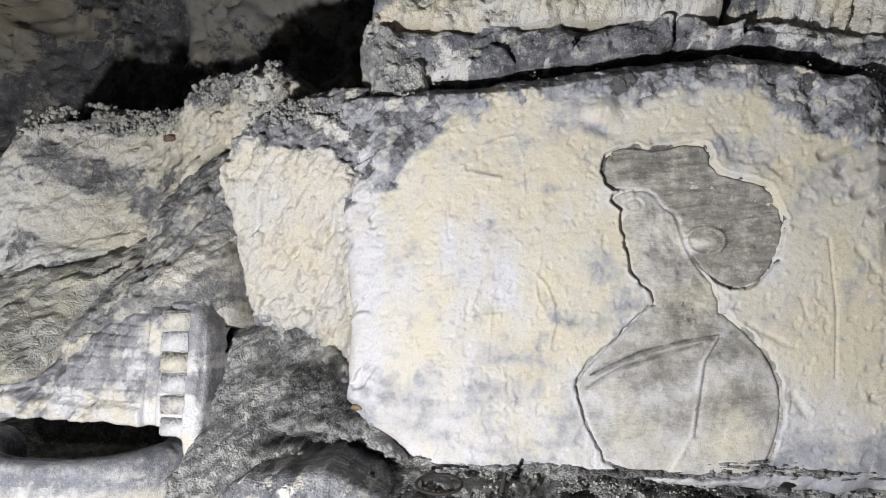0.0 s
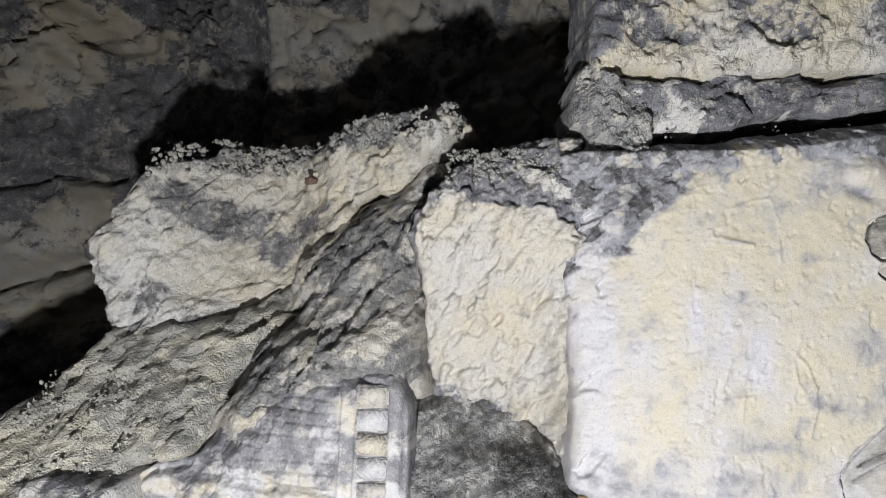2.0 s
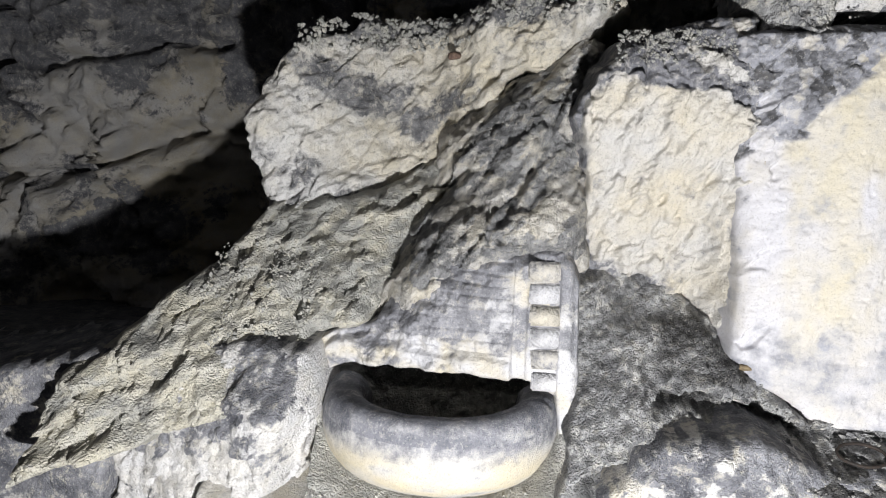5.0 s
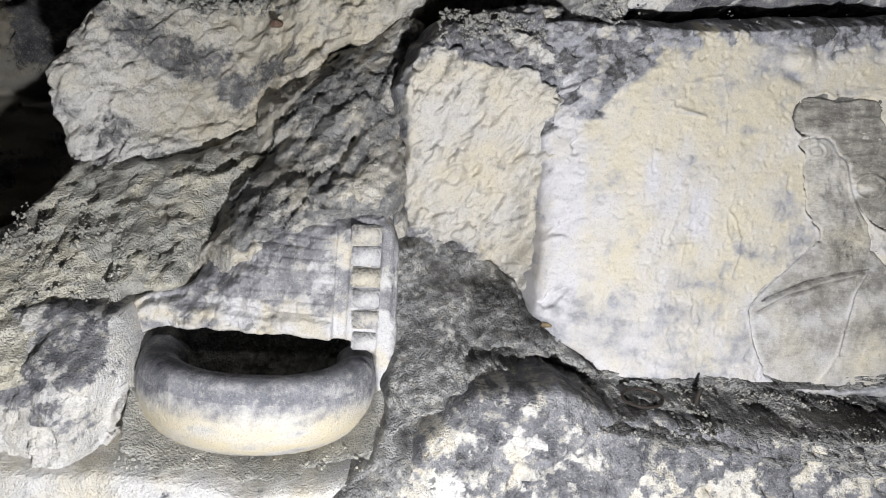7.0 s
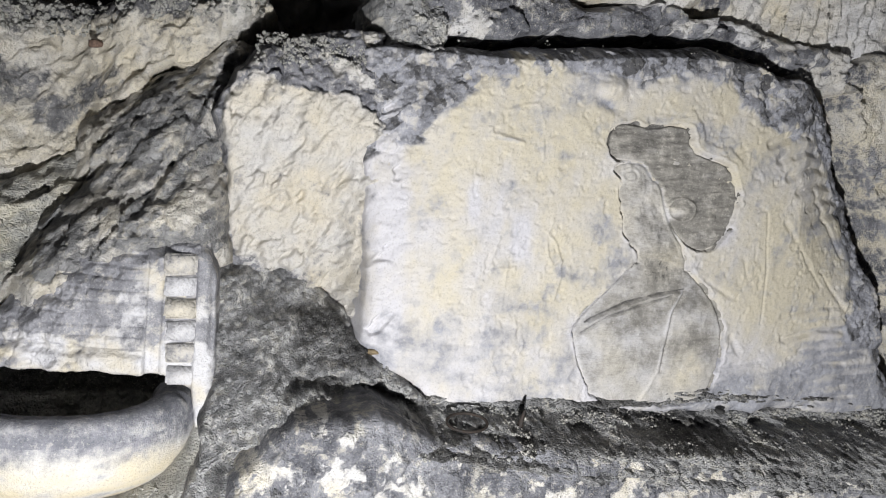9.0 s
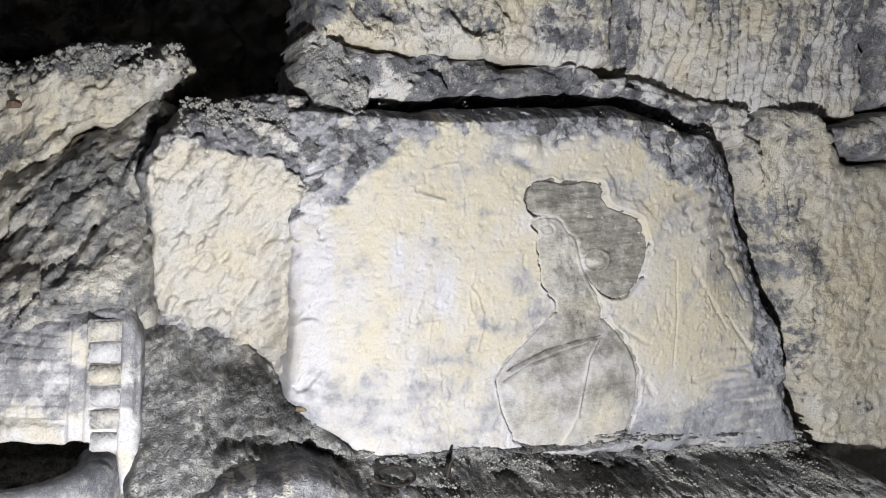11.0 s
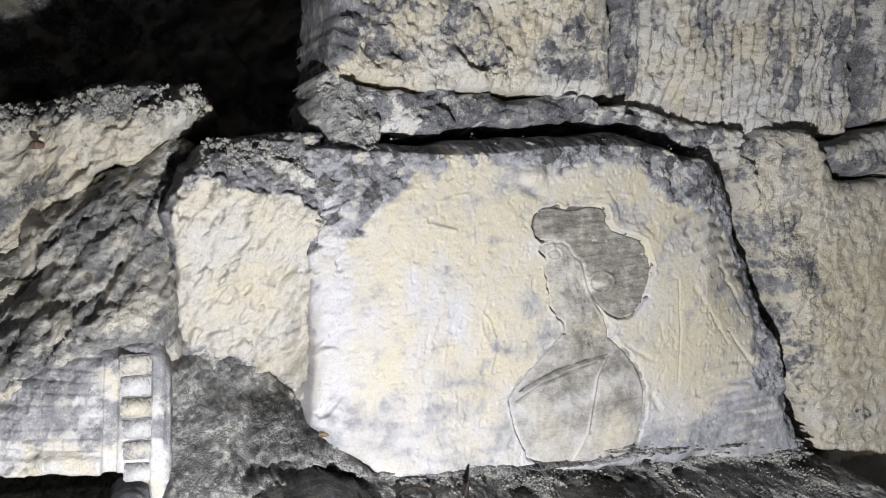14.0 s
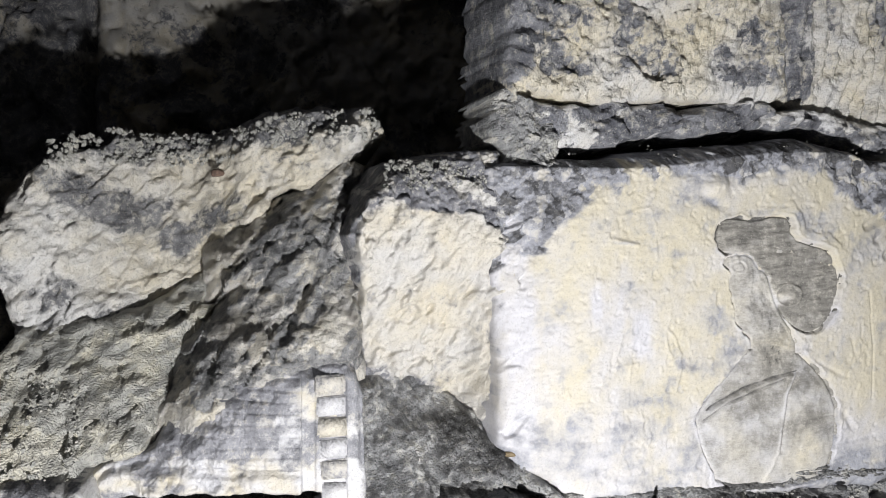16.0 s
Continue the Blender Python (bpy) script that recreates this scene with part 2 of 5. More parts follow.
def stone(name, outline, front, tone, material, h=0.002, r=0.012, drop=0.012, depth=0.08, wobble=0.004, seed=1, parent=None, flank=9.0):
    """A block: its worn face, rounded over within r of the outline, and its flanks going back by depth."""
    xs, zs = [p[0] for p in outline], [p[1] for p in outline]
    m = depth / flank + 2 * h
    def shape(X, Z):
        wx, wz = fbm(X, Z, 0.03, seed + 90, 3, gain=0.4), fbm(X, Z, 0.03, seed + 91, 3, gain=0.4)
        sd = inside(X + wobble * wx, Z + wobble * wz, outline)
        edge = np.clip(1 - sd / r, 0, 1)
        Y = front(X, Z) + drop * (1 - np.sqrt(np.clip(1 - edge ** 2, 0, 1))) + np.clip(-sd, 0, depth / flank) * flank
        return Y, sd > -depth / flank, tone(X, Z, sd)
    return sheet(name, (min(xs) - m, max(xs) + m, min(zs) - m, max(zs) + m), h, shape, material, parent)


def part(name, bm, material, parent, label="", smooth=True):
    me = bpy.data.meshes.new(name)
    bm.to_mesh(me)
    bm.free()
    for p in me.polygons:
        p.use_smooth = smooth
    me.materials.append(material)
    ob = new(name, me)
    if parent:
        ob.parent = parent
    return tagged(ob, label) if label else ob


# ---- the carved panel ----
PANEL = [(-0.160, 1.353), (-0.161, 1.441), (-0.163, 1.500), (-0.171, 1.541), (-0.174, 1.627), (-0.124, 1.634), (-0.071, 1.641), (0.018, 1.653), (0.104, 1.661),
         (0.159, 1.668), (0.226, 1.652), (0.312, 1.626), (0.337, 1.563), (0.361, 1.501), (0.382, 1.437), (0.399, 1.372), (0.421, 1.306),
         (0.192, 1.312), (0.061, 1.308), (-0.089, 1.316), (-0.122, 1.334)]
CREAM = [(-0.165, 1.353), (-0.163, 1.441), (-0.162, 1.536), (-0.120, 1.546), (-0.101, 1.577), (-0.075, 1.602), (-0.037, 1.618), (0.020, 1.626), (0.047, 1.626),
         (0.081, 1.621), (0.145, 1.634), (0.179, 1.629), (0.194, 1.609), (0.230, 1.591), (0.289, 1.591), (0.322, 1.544), (0.352, 1.463), (0.332, 1.412),
         (0.385, 1.360), (0.41, 1.305), (0.192, 1.300), (0.061, 1.300), (-0.089, 1.310), (-0.122, 1.330)]
HAIR = rounded([(0.057, 1.548), (0.052, 1.567), (0.058, 1.581), (0.074, 1.585), (0.099, 1.581), (0.124, 1.589), (0.140, 1.583), (0.142, 1.566), (0.163, 1.558),
        (0.180, 1.556), (0.195, 1.542), (0.200, 1.516), (0.191, 1.486), (0.172, 1.469), (0.151, 1.469), (0.127, 1.491), (0.117, 1.513), (0.115, 1.528),
        (0.102, 1.535), (0.095, 1.546), (0.076, 1.549)], 1)
FACE = rounded([(0.063, 1.545), (0.078, 1.549), (0.095, 1.546), (0.102, 1.535), (0.115, 1.528), (0.117, 1.513), (0.127, 1.491), (0.148, 1.467), (0.149, 1.430),
        (0.108, 1.425), (0.092, 1.430), (0.098, 1.462), (0.080, 1.473), (0.074, 1.496), (0.068, 1.521), (0.072, 1.529), (0.060, 1.537)], 1)
BUST = rounded([(0.097, 1.460), (0.075, 1.436), (0.052, 1.413), (0.036, 1.395), (0.033, 1.382), (0.046, 1.352), (0.060, 1.320), (0.123, 1.316), (0.180, 1.317), (0.195, 1.352),
                (0.198, 1.385), (0.187, 1.416), (0.166, 1.437), (0.148, 1.452)], 1)


def panel_plane(X, Z):
    return 0.655 + 0.25 * np.clip(-0.08 - X, 0, 1) + 0.7 * np.clip(X - 0.27, 0, 1) * np.clip((Z - 1.42) / 0.2, 0, 1)


def figure(X, Z):
    return np.maximum(np.maximum(inside(X, Z, HAIR), inside(X, Z, FACE)), inside(X, Z, BUST))


def panel_front(X, Z):
    top = 1.628 + 0.022 * step(-0.05, 0.15, X) - 0.10 * np.clip(X - 0.2, 0, 1)
    rough = 1 - soft(inside(X + 0.004 * fbm(X, Z, 0.012, 30), Z + 0.004 * fbm(X, Z, 0.012, 32), CREAM), 0.008)
    Y = panel_plane(X, Z) + 0.0014 * fbm(X, Z, 0.06, 3, 2) + 0.0003 * fbm(X, Z, 0.012, 4) + 1.6 * np.clip(Z - top, 0, 1)
    Y += rough * (0.004 * fbm(X, Z, 0.03, 5, 5) + 0.0036 * peel(X, Z, 0.022, 6, 3) + 0.0016 * broken(X, Z, 0.009, 34) + 0.0012)
    # skim of plaster: soft layers, small lumps and pits
    smooth = 1 - rough
    Y += smooth * (0.0004 * peel(X, Z, 0.040, 18, 2, 0.06, turn=20, stretch=1.3) - 0.0008 * step(0.72, 0.86, fbm(X, Z, 0.010, 7, 3)) + 0.0009 * step(0.72, 0.9, fbm(X, Z, 0.008, 19, 2)) + 0.00025 * fbm(X, Z, 0.003, 20, 2))
    pen = random.Random(12)
    for k in range(20):
        x0, z0, a, l = pen.uniform(-0.12, 0.03) if k % 3 else pen.uniform(0.21, 0.30), pen.uniform(1.36, 1.60), pen.choice((80, 95, 100, 20, -30, 60)), pen.uniform(0.005, 0.020)
        x1, z1 = x0 + l * math.cos(radians(a)), z0 + l * math.sin(radians(a))
        near = (X > min(x0, x1) - 0.006) & (X < max(x0, x1) + 0.006) & (Z > min(z0, z1) - 0.006) & (Z < max(z0, z1) + 0.006)
        if near.any():
            Y = Y + np.where(near, pen.choice((0.0008, -0.0008, -0.0012)) * groove(line(X, Z, (x0, z0), ((x0 + x1) / 2 + 0.0015, (z0 + z1) / 2), (x1, z1)) + 0.0005 * fbm(X, Z, 0.006, 38, 2), 0.0010), 0)
    # the carved figure lies in its bed, with a chipped pale lip along brow, throat and breast
    f = figure(X + 0.002 * fbm(X, Z, 0.010, 8), Z + 0.002 * fbm(X, Z, 0.010, 9))
    Y += 0.006 * soft(f + 0.0006, 0.0010)
    Y -= 0.0012 * groove(f + 0.0026 + 0.0012 * fbm(X, Z, 0.01, 57), 0.0016) * step(-0.2, 0.4, fbm(X, Z, 0.02, 10))
    Y -= 0.0018 * step(0.016, 0.010, -f + 0.004 * fbm(X, Z, 0.02, 46)) * step(1.545, 1.56, Z) * step(0.13, 0.145, X) * soft(-f, 0.001)
    # slanting dressing strokes by the edge, and the flaked flank
    warp = 0.0016 * fbm(X, Z, 0.02, 11)
    for k in range(9):
        x0, z0 = 0.292 + 0.004 * k + 0.006 * math.sin(k * 2.3), 1.418 - 0.0118 * k
        long = 0.075 - 0.02 * abs(math.sin(k * 1.7))
        d = line(X, Z, (x0 - 0.4 * long, z0 - 0.010), (x0 + 0.15 * long, z0 + 0.001), (x0 + 0.6 * long, z0 + 0.002))
        Y += (0.0022 + 0.0012 * math.sin(k * 4.1)) * np.clip(1 - (d + warp) / 0.0045, 0, 1)
    for k in range(6):
        x0, z0 = 0.228 + 0.013 * k, 1.588 - 0.015 * k
        Y += 0.0042 * np.clip(1 - (line(X, Z, (x0, z0 - 0.010), (x0 + 0.030, z0 + 0.002), (x0 + 0.048, z0 + 0.001)) + warp) / 0.006, 0, 1)
    for (ax, az), (bx, bz) in (((0.255, 1.502), (0.305, 1.44)), ((0.292, 1.535), (0.335, 1.47)), ((0.305, 1.455), (0.35, 1.40)), ((0.17, 1.44), (0.20, 1.425)), ((0.205, 1.385), (0.215, 1.37)), ((0.20, 1.355), (0.24, 1.362))):
        Y += 0.0016 * np.clip(1 - (line(X, Z, (ax, az), (bx, bz)) + warp) / 0.0035, 0, 1)
    Y += 0.0014 * groove(line(X, Z, (0.232, 1.51), (0.238, 1.455), (0.237, 1.40)), 0.0009)
    # scratched signs: a pointed loop, a cross stroke and a long arc
    for strokes, deep in ((((0.0, 1.478), (0.009, 1.468), (0.016, 1.452), (0.010, 1.446), (0.003, 1.455), (-0.001, 1.470)), 0.0014), (((0.015, 1.452), (0.017, 1.435), (0.013, 1.420)), 0.0010),
                          (((-0.045, 1.470), (-0.055, 1.440), (-0.028, 1.444)), 0.0010), (((-0.034, 1.464), (-0.038, 1.408)), 0.0009), (((-0.045, 1.583), (-0.030, 1.590), (-0.018, 1.592), (-0.012, 1.575), (-0.010, 1.545)), 0.0010),
                          (((-0.101, 1.400), (-0.106, 1.380), (-0.096, 1.365)), 0.0012)):
        Y -= deep * groove(line(X, Z, *strokes) + 0.0006 * fbm(X, Z, 0.008, 47), 0.0011) * step(-0.6, 0.0, fbm(X, Z, 0.012, 48))
    Y -= 0.002 * groove(line(X, Z, (-0.058, 1.561), (-0.045, 1.559), (-0.03, 1.556)), 0.0018)
    Y -= 0.007 * blob(X, Z, 0.050, 1.612, 0.009, 0.011) + 0.005 * blob(X, Z, 0.060, 1.616, 0.006, 0.009) - 0.005 * blob(X, Z, 0.050, 1.599, 0.012, 0.005, -20)
    ragged = step(-0.128, -0.152, X + 0.006 * fbm(X, Z, 0.02, 12))
    nicks = step(0.25, 0.6, fbm(X, Z, 0.016, 13, 3, 45, 1.8))
    return Y + ragged * (0.006 * nicks + 0.0015 * fbm(X, Z, 0.012, 49, 3))


def panel_tone(X, Z, sd):
    c = inside(X + 0.007 * fbm(X, Z, 0.02, 14, 5), Z + 0.007 * fbm(X, Z, 0.02, 15, 5), CREAM)
    clean = soft(c, 0.006)
    f = figure(X, Z)
    lime = 0.34 + 0.56 * clean - (1 - clean) * 0.5 * flakes(X, Z, 0.014, 33)
    # blue-grey wash low on the face, in level strokes
    low = step(1.415, 1.345, Z + 0.012 * fbm(X, Z, 0.05, 50, 3)) * clean
    lime -= low * (0.20 + 0.28 * fbm(X, Z, 0.018, 29, 5, 8, 3.0)) + 0.30 * blob(X, Z, 0.25, 1.335, 0.13, 0.022) + 0.22 * blob(X, Z, -0.09, 1.365, 0.022, 0.022) + 0.25 * blob(X, Z, 0.03, 1.37, 0.016, 0.03)
    streak = 0.5 + 0.5 * np.sin((Z - 0.12 * X + 0.004 * fbm(X, Z, 0.03, 36)) * 2 * math.pi / 0.0118)
    lime -= 0.35 * streak * step(0.26, 0.32, X) * step(1.43, 1.40, Z) + 0.30 * step(0.29, 0.36, X + 0.25 * (Z - 1.45)) * (0.5 + fbm(X, Z, 0.03, 37, 5))
    lime -= 0.75 * blob(X, Z, 0.046, 1.599, 0.013, 0.005, -20) + 0.5 * blob(X, Z, -0.045, 1.558, 0.016, 0.003) + 0.45 * blob(X, Z, 0.056, 1.485, 0.010, 0.026, 20)
    lime += 0.16 * fbm(X, Z, 0.025, 16, 5) + 0.10 * fbm(X, Z, 0.010, 40, 4) - 0.08 - 0.14 * step(0.35, 0.6, fbm(X, Z, 0.012, 41, 4)) - 0.24 * step(0.1, 0.6, fbm(X, Z, 0.05, 42, 6, 20, 1.5)) - 0.14 * step(0.3, 0.7, fbm(X, Z, 0.022, 58, 5, 80, 2))
    # chipped pale lip round the figure, dark line down the shoulders
    lime += 0.30 * step(-0.120, -0.140, X) * step(1.55, 1.53, Z) * step(1.36, 1.38, Z)
    lip = groove(f + 0.002, 0.0025) * step(-0.3, 0.4, fbm(X, Z, 0.016, 10, 4))
    lime += 0.35 * lip
    lime -= 0.5 * groove(line(X, Z, (0.034, 1.384), (0.046, 1.404), (0.070, 1.428), (0.092, 1.446)), 0.003) + 0.35 * groove(line(X, Z, (0.15, 1.437), (0.185, 1.417), (0.198, 1.386), (0.194, 1.352)), 0.0025)
    warm = 0.62 + 0.30 * blob(X, Z, -0.02, 1.585, 0.09, 0.04) + 0.35 * blob(X, Z, 0.01, 1.48, 0.03, 0.06) + 0.40 * blob(X, Z, 0.26, 1.46, 0.05, 0.06) + 0.3 * blob(X, Z, 0.17, 1.615, 0.03, 0.02)
    warm -= 0.50 * step(-0.122, -0.140, X + 0.006 * fbm(X, Z, 0.03, 51)) + 0.26 * low + 0.75 * blob(X, Z, -0.072, 1.498, 0.006, 0.016) + 0.75 * blob(X, Z, -0.024, 1.468, 0.008, 0.018) + 0.3 * blob(X, Z, -0.045, 1.49, 0.04, 0.03) + 0.2 * lip
    warm += 0.22 * fbm(X, Z, 0.05, 17, 4) + 0.22 * fbm(X, Z, 0.018, 39, 4, 80, 1.8)
    soot_shade = (1 - clean) * (0.46 + 0.7 * flakes(X, Z, 0.014, 33)) + 0.15 * step(1.63, 1.65, Z)
    return lime, warm, soot_shade


panel = stone("carved_panel_stone", PANEL, panel_front, panel_tone, PANEL_STONE, h=0.0010, r=0.012, drop=0.010, depth=0.10, seed=2)
tagged(panel, "cream limestone panel with a carved bed, grey stained corners", "stone block")


def f3(hair, face, bust):
    return np.maximum(np.maximum(hair, face), bust)


def relief_front(X, Z):
    hair, face, bust = inside(X, Z, HAIR), inside(X, Z, FACE), inside(X, Z, BUST)
    Y = panel_plane(X, Z) + 0.0022 + 0.0007 * fbm(X, Z, 0.02, 21) + 0.0004 * fbm(X, Z, 0.006, 22)
    # hair: a sunk, roughly scored mass with knobs at the nape
    Y += soft(hair, 0.002) * (0.0014 + 0.0011 * fbm(X, Z, 0.004, 23, 3, turn=8, stretch=5) + 0.0008 * peel(X, Z, 0.02, 52, 3)) - 0.0018 * step(0.5, 0.75, fbm(X, Z, 0.009, 53, 2)) * blob(X, Z, 0.178, 1.487, 0.022, 0.018)
    Y += 0.0030 * groove(f3(hair, face, bust) - 0.0006, 0.0014)
    Y -= 0.003 * step(0.0, 0.02, face) * (1 - soft(bust, 0.003)) - 0.0012 * fbm(X, Z, 0.01, 24) * soft(face, 0.003)
    Y -= 0.0026 * step(0.0, 0.025, bust)
    # folds of the cloak
    Y -= 0.0008 * groove(line(X, Z, (0.147, 1.43), (0.134, 1.41), (0.130, 1.38), (0.126, 1.350), (0.112, 1.322)), 0.0018)
    Y += 0.0018 * groove(line(X, Z, (0.150, 1.43), (0.138, 1.41), (0.134, 1.38), (0.130, 1.350)), 0.0014)
    Y += 0.0022 * groove(line(X, Z, (0.044, 1.386), (0.07, 1.402), (0.10, 1.413), (0.135, 1.424)), 0.0015)
    Y += 0.0026 * groove(line(X, Z, (0.05, 1.398), (0.085, 1.416), (0.12, 1.426), (0.148, 1.430)), 0.0020)
    Y -= 0.0016 * groove(line(X, Z, (0.047, 1.392), (0.078, 1.409), (0.11, 1.420), (0.14, 1.427)), 0.0022)
    Y += 0.0012 * groove(line(X, Z, (0.13, 1.372), (0.16, 1.382), (0.19, 1.385)), 0.0014)
    Y += 0.0005 * broken(X, Z, 0.012, 35) * soft(face, 0.004) + 0.0004 * peel(X, Z, 0.02, 54, 2, turn=20, stretch=2) * soft(bust, 0.004)
    Y -= 0.0016 * groove(np.maximum(np.abs(hair), np.abs(face)), 0.0022)
    # brow, lid and ear as low swellings
    ring = np.hypot((X - 0.0795) / 1.25, Z - 1.5355)
    Y -= 0.0009 * groove(np.abs(ring - 0.0065), 0.0013) + 0.0008 * groove(np.abs(ring - 0.0028), 0.0010)
    Y -= 0.0022 * groove(np.abs(np.hypot((X - 0.137) / 1.35, Z - 1.507) - 0.011), 0.0013) + 0.003 * blob(X, Z, 0.132, 1.506, 0.013, 0.006)
    return Y


def relief_tone(X, Z, sd):
    hair, face, bust = inside(X, Z, HAIR), inside(X, Z, FACE), inside(X, Z, BUST)
    h, fc, b = soft(hair, 0.003), soft(face, 0.003) * (1 - soft(bust, 0.004)), soft(bust, 0.004)
    lime = 0.20 + 0.29 * fc + 0.31 * b + 0.9 * blob(X, Z, 0.131, 1.505, 0.013, 0.006)
    lime += h * (0.22 * fbm(X, Z, 0.008, 44, 3, 8, 4) + 0.16 * fbm(X, Z, 0.02, 43, 4) - 0.06) + 0.5 * step(0.3, 0.7, fbm(X, Z, 0.010, 55, 3)) * blob(X, Z, 0.180, 1.485, 0.022, 0.020)
    lime += 0.16 * fbm(X, Z, 0.014, 25, 5) + b * (0.16 * fbm(X, Z, 0.02, 45, 4, 25, 2.2) - 0.12 * step(1.36, 1.42, Z))
    fold = line(X, Z, (0.147, 1.43), (0.134, 1.41), (0.130, 1.38), (0.126, 1.350), (0.112, 1.322))
    brim = groove(np.maximum(np.abs(hair), np.abs(face)), 0.0025)
    ring = np.hypot((X - 0.0795) / 1.25, Z - 1.5355)
    lime += 0.35 * groove(fold, 0.0015) * step(-0.5, 0.2, fbm(X, Z, 0.014, 60)) + 0.45 * brim * step(-0.5, 0.2, fbm(X, Z, 0.012, 59)) + 0.5 * groove(sd, 0.002) * step(0.12, 0.09, X) + 0.1 * groove(np.abs(ring - 0.0065), 0.0012) + 0.3 * groove(np.abs(np.hypot((X - 0.137) / 1.35, Z - 1.507) - 0.011), 0.0012)
    warm = 0.40 - 0.25 * b + 0.75 * blob(X, Z, 0.122, 1.452, 0.026, 0.02) + 0.4 * blob(X, Z, 0.165, 1.36, 0.03, 0.03) + 0.2 * blob(X, Z, 0.08, 1.36, 0.04, 0.02) - 0.3 * brim + 0.2 * fbm(X, Z, 0.03, 26)
    pits = 0.75 * step(0.50, 0.65, fbm(X, Z, 0.0028, 27, 2)) * blob(X, Z, 0.118, 1.448, 0.026, 0.018)
    # Shade is painted along the cloak folds and the figure's outline edges.
    crown = step(1.545, 1.56, Z) + step(0.150, 0.165, X) * step(1.47, 1.48, Z)
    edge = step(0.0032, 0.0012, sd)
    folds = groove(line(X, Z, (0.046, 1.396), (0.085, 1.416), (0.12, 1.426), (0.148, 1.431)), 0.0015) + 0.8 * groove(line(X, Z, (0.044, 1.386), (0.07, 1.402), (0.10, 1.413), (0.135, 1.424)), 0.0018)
    soot_shade = 0.02 + h * (0.42 + 0.10 * fbm(X, Z, 0.004, 23, 3, turn=8, stretch=5) - 0.22 * blob(X, Z, 0.175, 1.485, 0.025, 0.02)) + 0.75 * folds + 0.6 * edge * np.clip(crown, 0, 1) + 0.75 * edge * b * step(1.38, 1.39, Z) + 0.3 * edge * b * step(0.16, 0.18, X)
    return lime, warm, soot_shade + pits + 0.45 * groove(np.abs(ring - 0.0046), 0.0012) + 0.4 * blob(X, Z, 0.070, 1.528, 0.004, 0.006) + 0.10 * fbm(X, Z, 0.012, 28)


def relief_shape(X, Z):
    f = figure(X, Z)
    return relief_front(X, Z), f > -0.005, relief_tone(X, Z, f)


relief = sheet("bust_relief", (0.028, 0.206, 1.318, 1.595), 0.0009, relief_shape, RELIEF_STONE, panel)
tagged(relief, "low relief of a bust in profile, grey hair mass")

# ---- masonry over the panel ----
def tooled(y0, seed, rough=0.006, comb=0.002, pitch=0.011, turn=90.0, gx=0.0, gz=0.0, comb_x=-9.0):
    def front(X, Z):
        c, s = math.cos(radians(turn)), math.sin(radians(turn))
        across = -X * s + Z * c + 0.004 * fbm(X, Z, 0.05, seed + 1)
        tool = np.abs(np.sin(across * math.pi / pitch + 1.2 * fbm(X, Z, 0.08, seed + 2)))
        amount = step(comb_x, comb_x + 0.06, X) * (0.5 + 0.5 * step(-0.3, 0.3, fbm(X, Z, 0.05, seed + 3)))
        return (y0 + gx * X + gz * (Z - 1.6) + rough * fbm(X, Z, 0.06, seed + 4, 5) + 0.35 * rough * np.abs(fbm(X, Z, 0.018, seed + 5, 4)) + comb * amount * tool
                + 0.0016 * fbm(X, Z, 0.006, seed + 6, 3) + 0.0045 * broken(X, Z, 0.018, seed + 8, turn=turn, stretch=3.6))
    return front


def mottled(lime, warm, seed, size=0.05, contrast=0.5, soot_shade=0.05, turn=0.0, stretch=1.0):
    def tone(X, Z, sd):
        return (lime + contrast * fbm(X, Z, size, seed + 40, 5, turn, stretch) - 0.3 * step(0.012, 0.0, sd), warm + 0.35 * fbm(X, Z, 0.08, seed + 41),
                soot_shade + 0.15 * fbm(X, Z, 0.07, seed + 42))
    return tone


UPPER = [(-0.147, 1.690), (-0.148, 1.75), (-0.138, 2.02), (0.148, 2.02), (0.157, 1.793), (0.160, 1.712), (0.122, 1.702), (0.038, 1.702), (-0.028, 1.697), (-0.063, 1.695), (-0.118, 1.698)]


def upper_tone(X, Z, sd):
    rag = fbm(X, Z, 0.035, 61, 5, turn=-20, stretch=1.8)
    band = step(1.70, 1.725, Z) * step(1.80, 1.765, Z) * step(0.09, 0.0, X)
    lime = 0.74 + 0.35 * rag + 0.35 * flakes(X, Z, 0.016, 63) + 0.45 * step(1.728, 1.712, Z) - 0.42 * band * (0.5 + rag) - 0.7 * step(-0.12, -0.142, X) - 0.25 * step(1.79, 1.86, Z)
    return lime, 0.50 + 0.3 * fbm(X, Z, 0.06, 62), 0.02 + 0.1 * band


upper = stone("wall_block", UPPER, lambda X, Z: tooled(0.690, 50, 0.009, 0.0035, 0.012, 78, comb_x=0.03)(X, Z) + 0.008 * broken(X, Z, 0.028, 57, turn=-25, stretch=1.4) * step(0.12, 0.0, X),
              upper_tone, LIMESTONE, r=0.012, drop=0.010, depth=0.12, wobble=0.003, seed=5, flank=11)
tagged(upper, "rough cream limestone block with vertical tool marks", "stone block", "wall blocks")

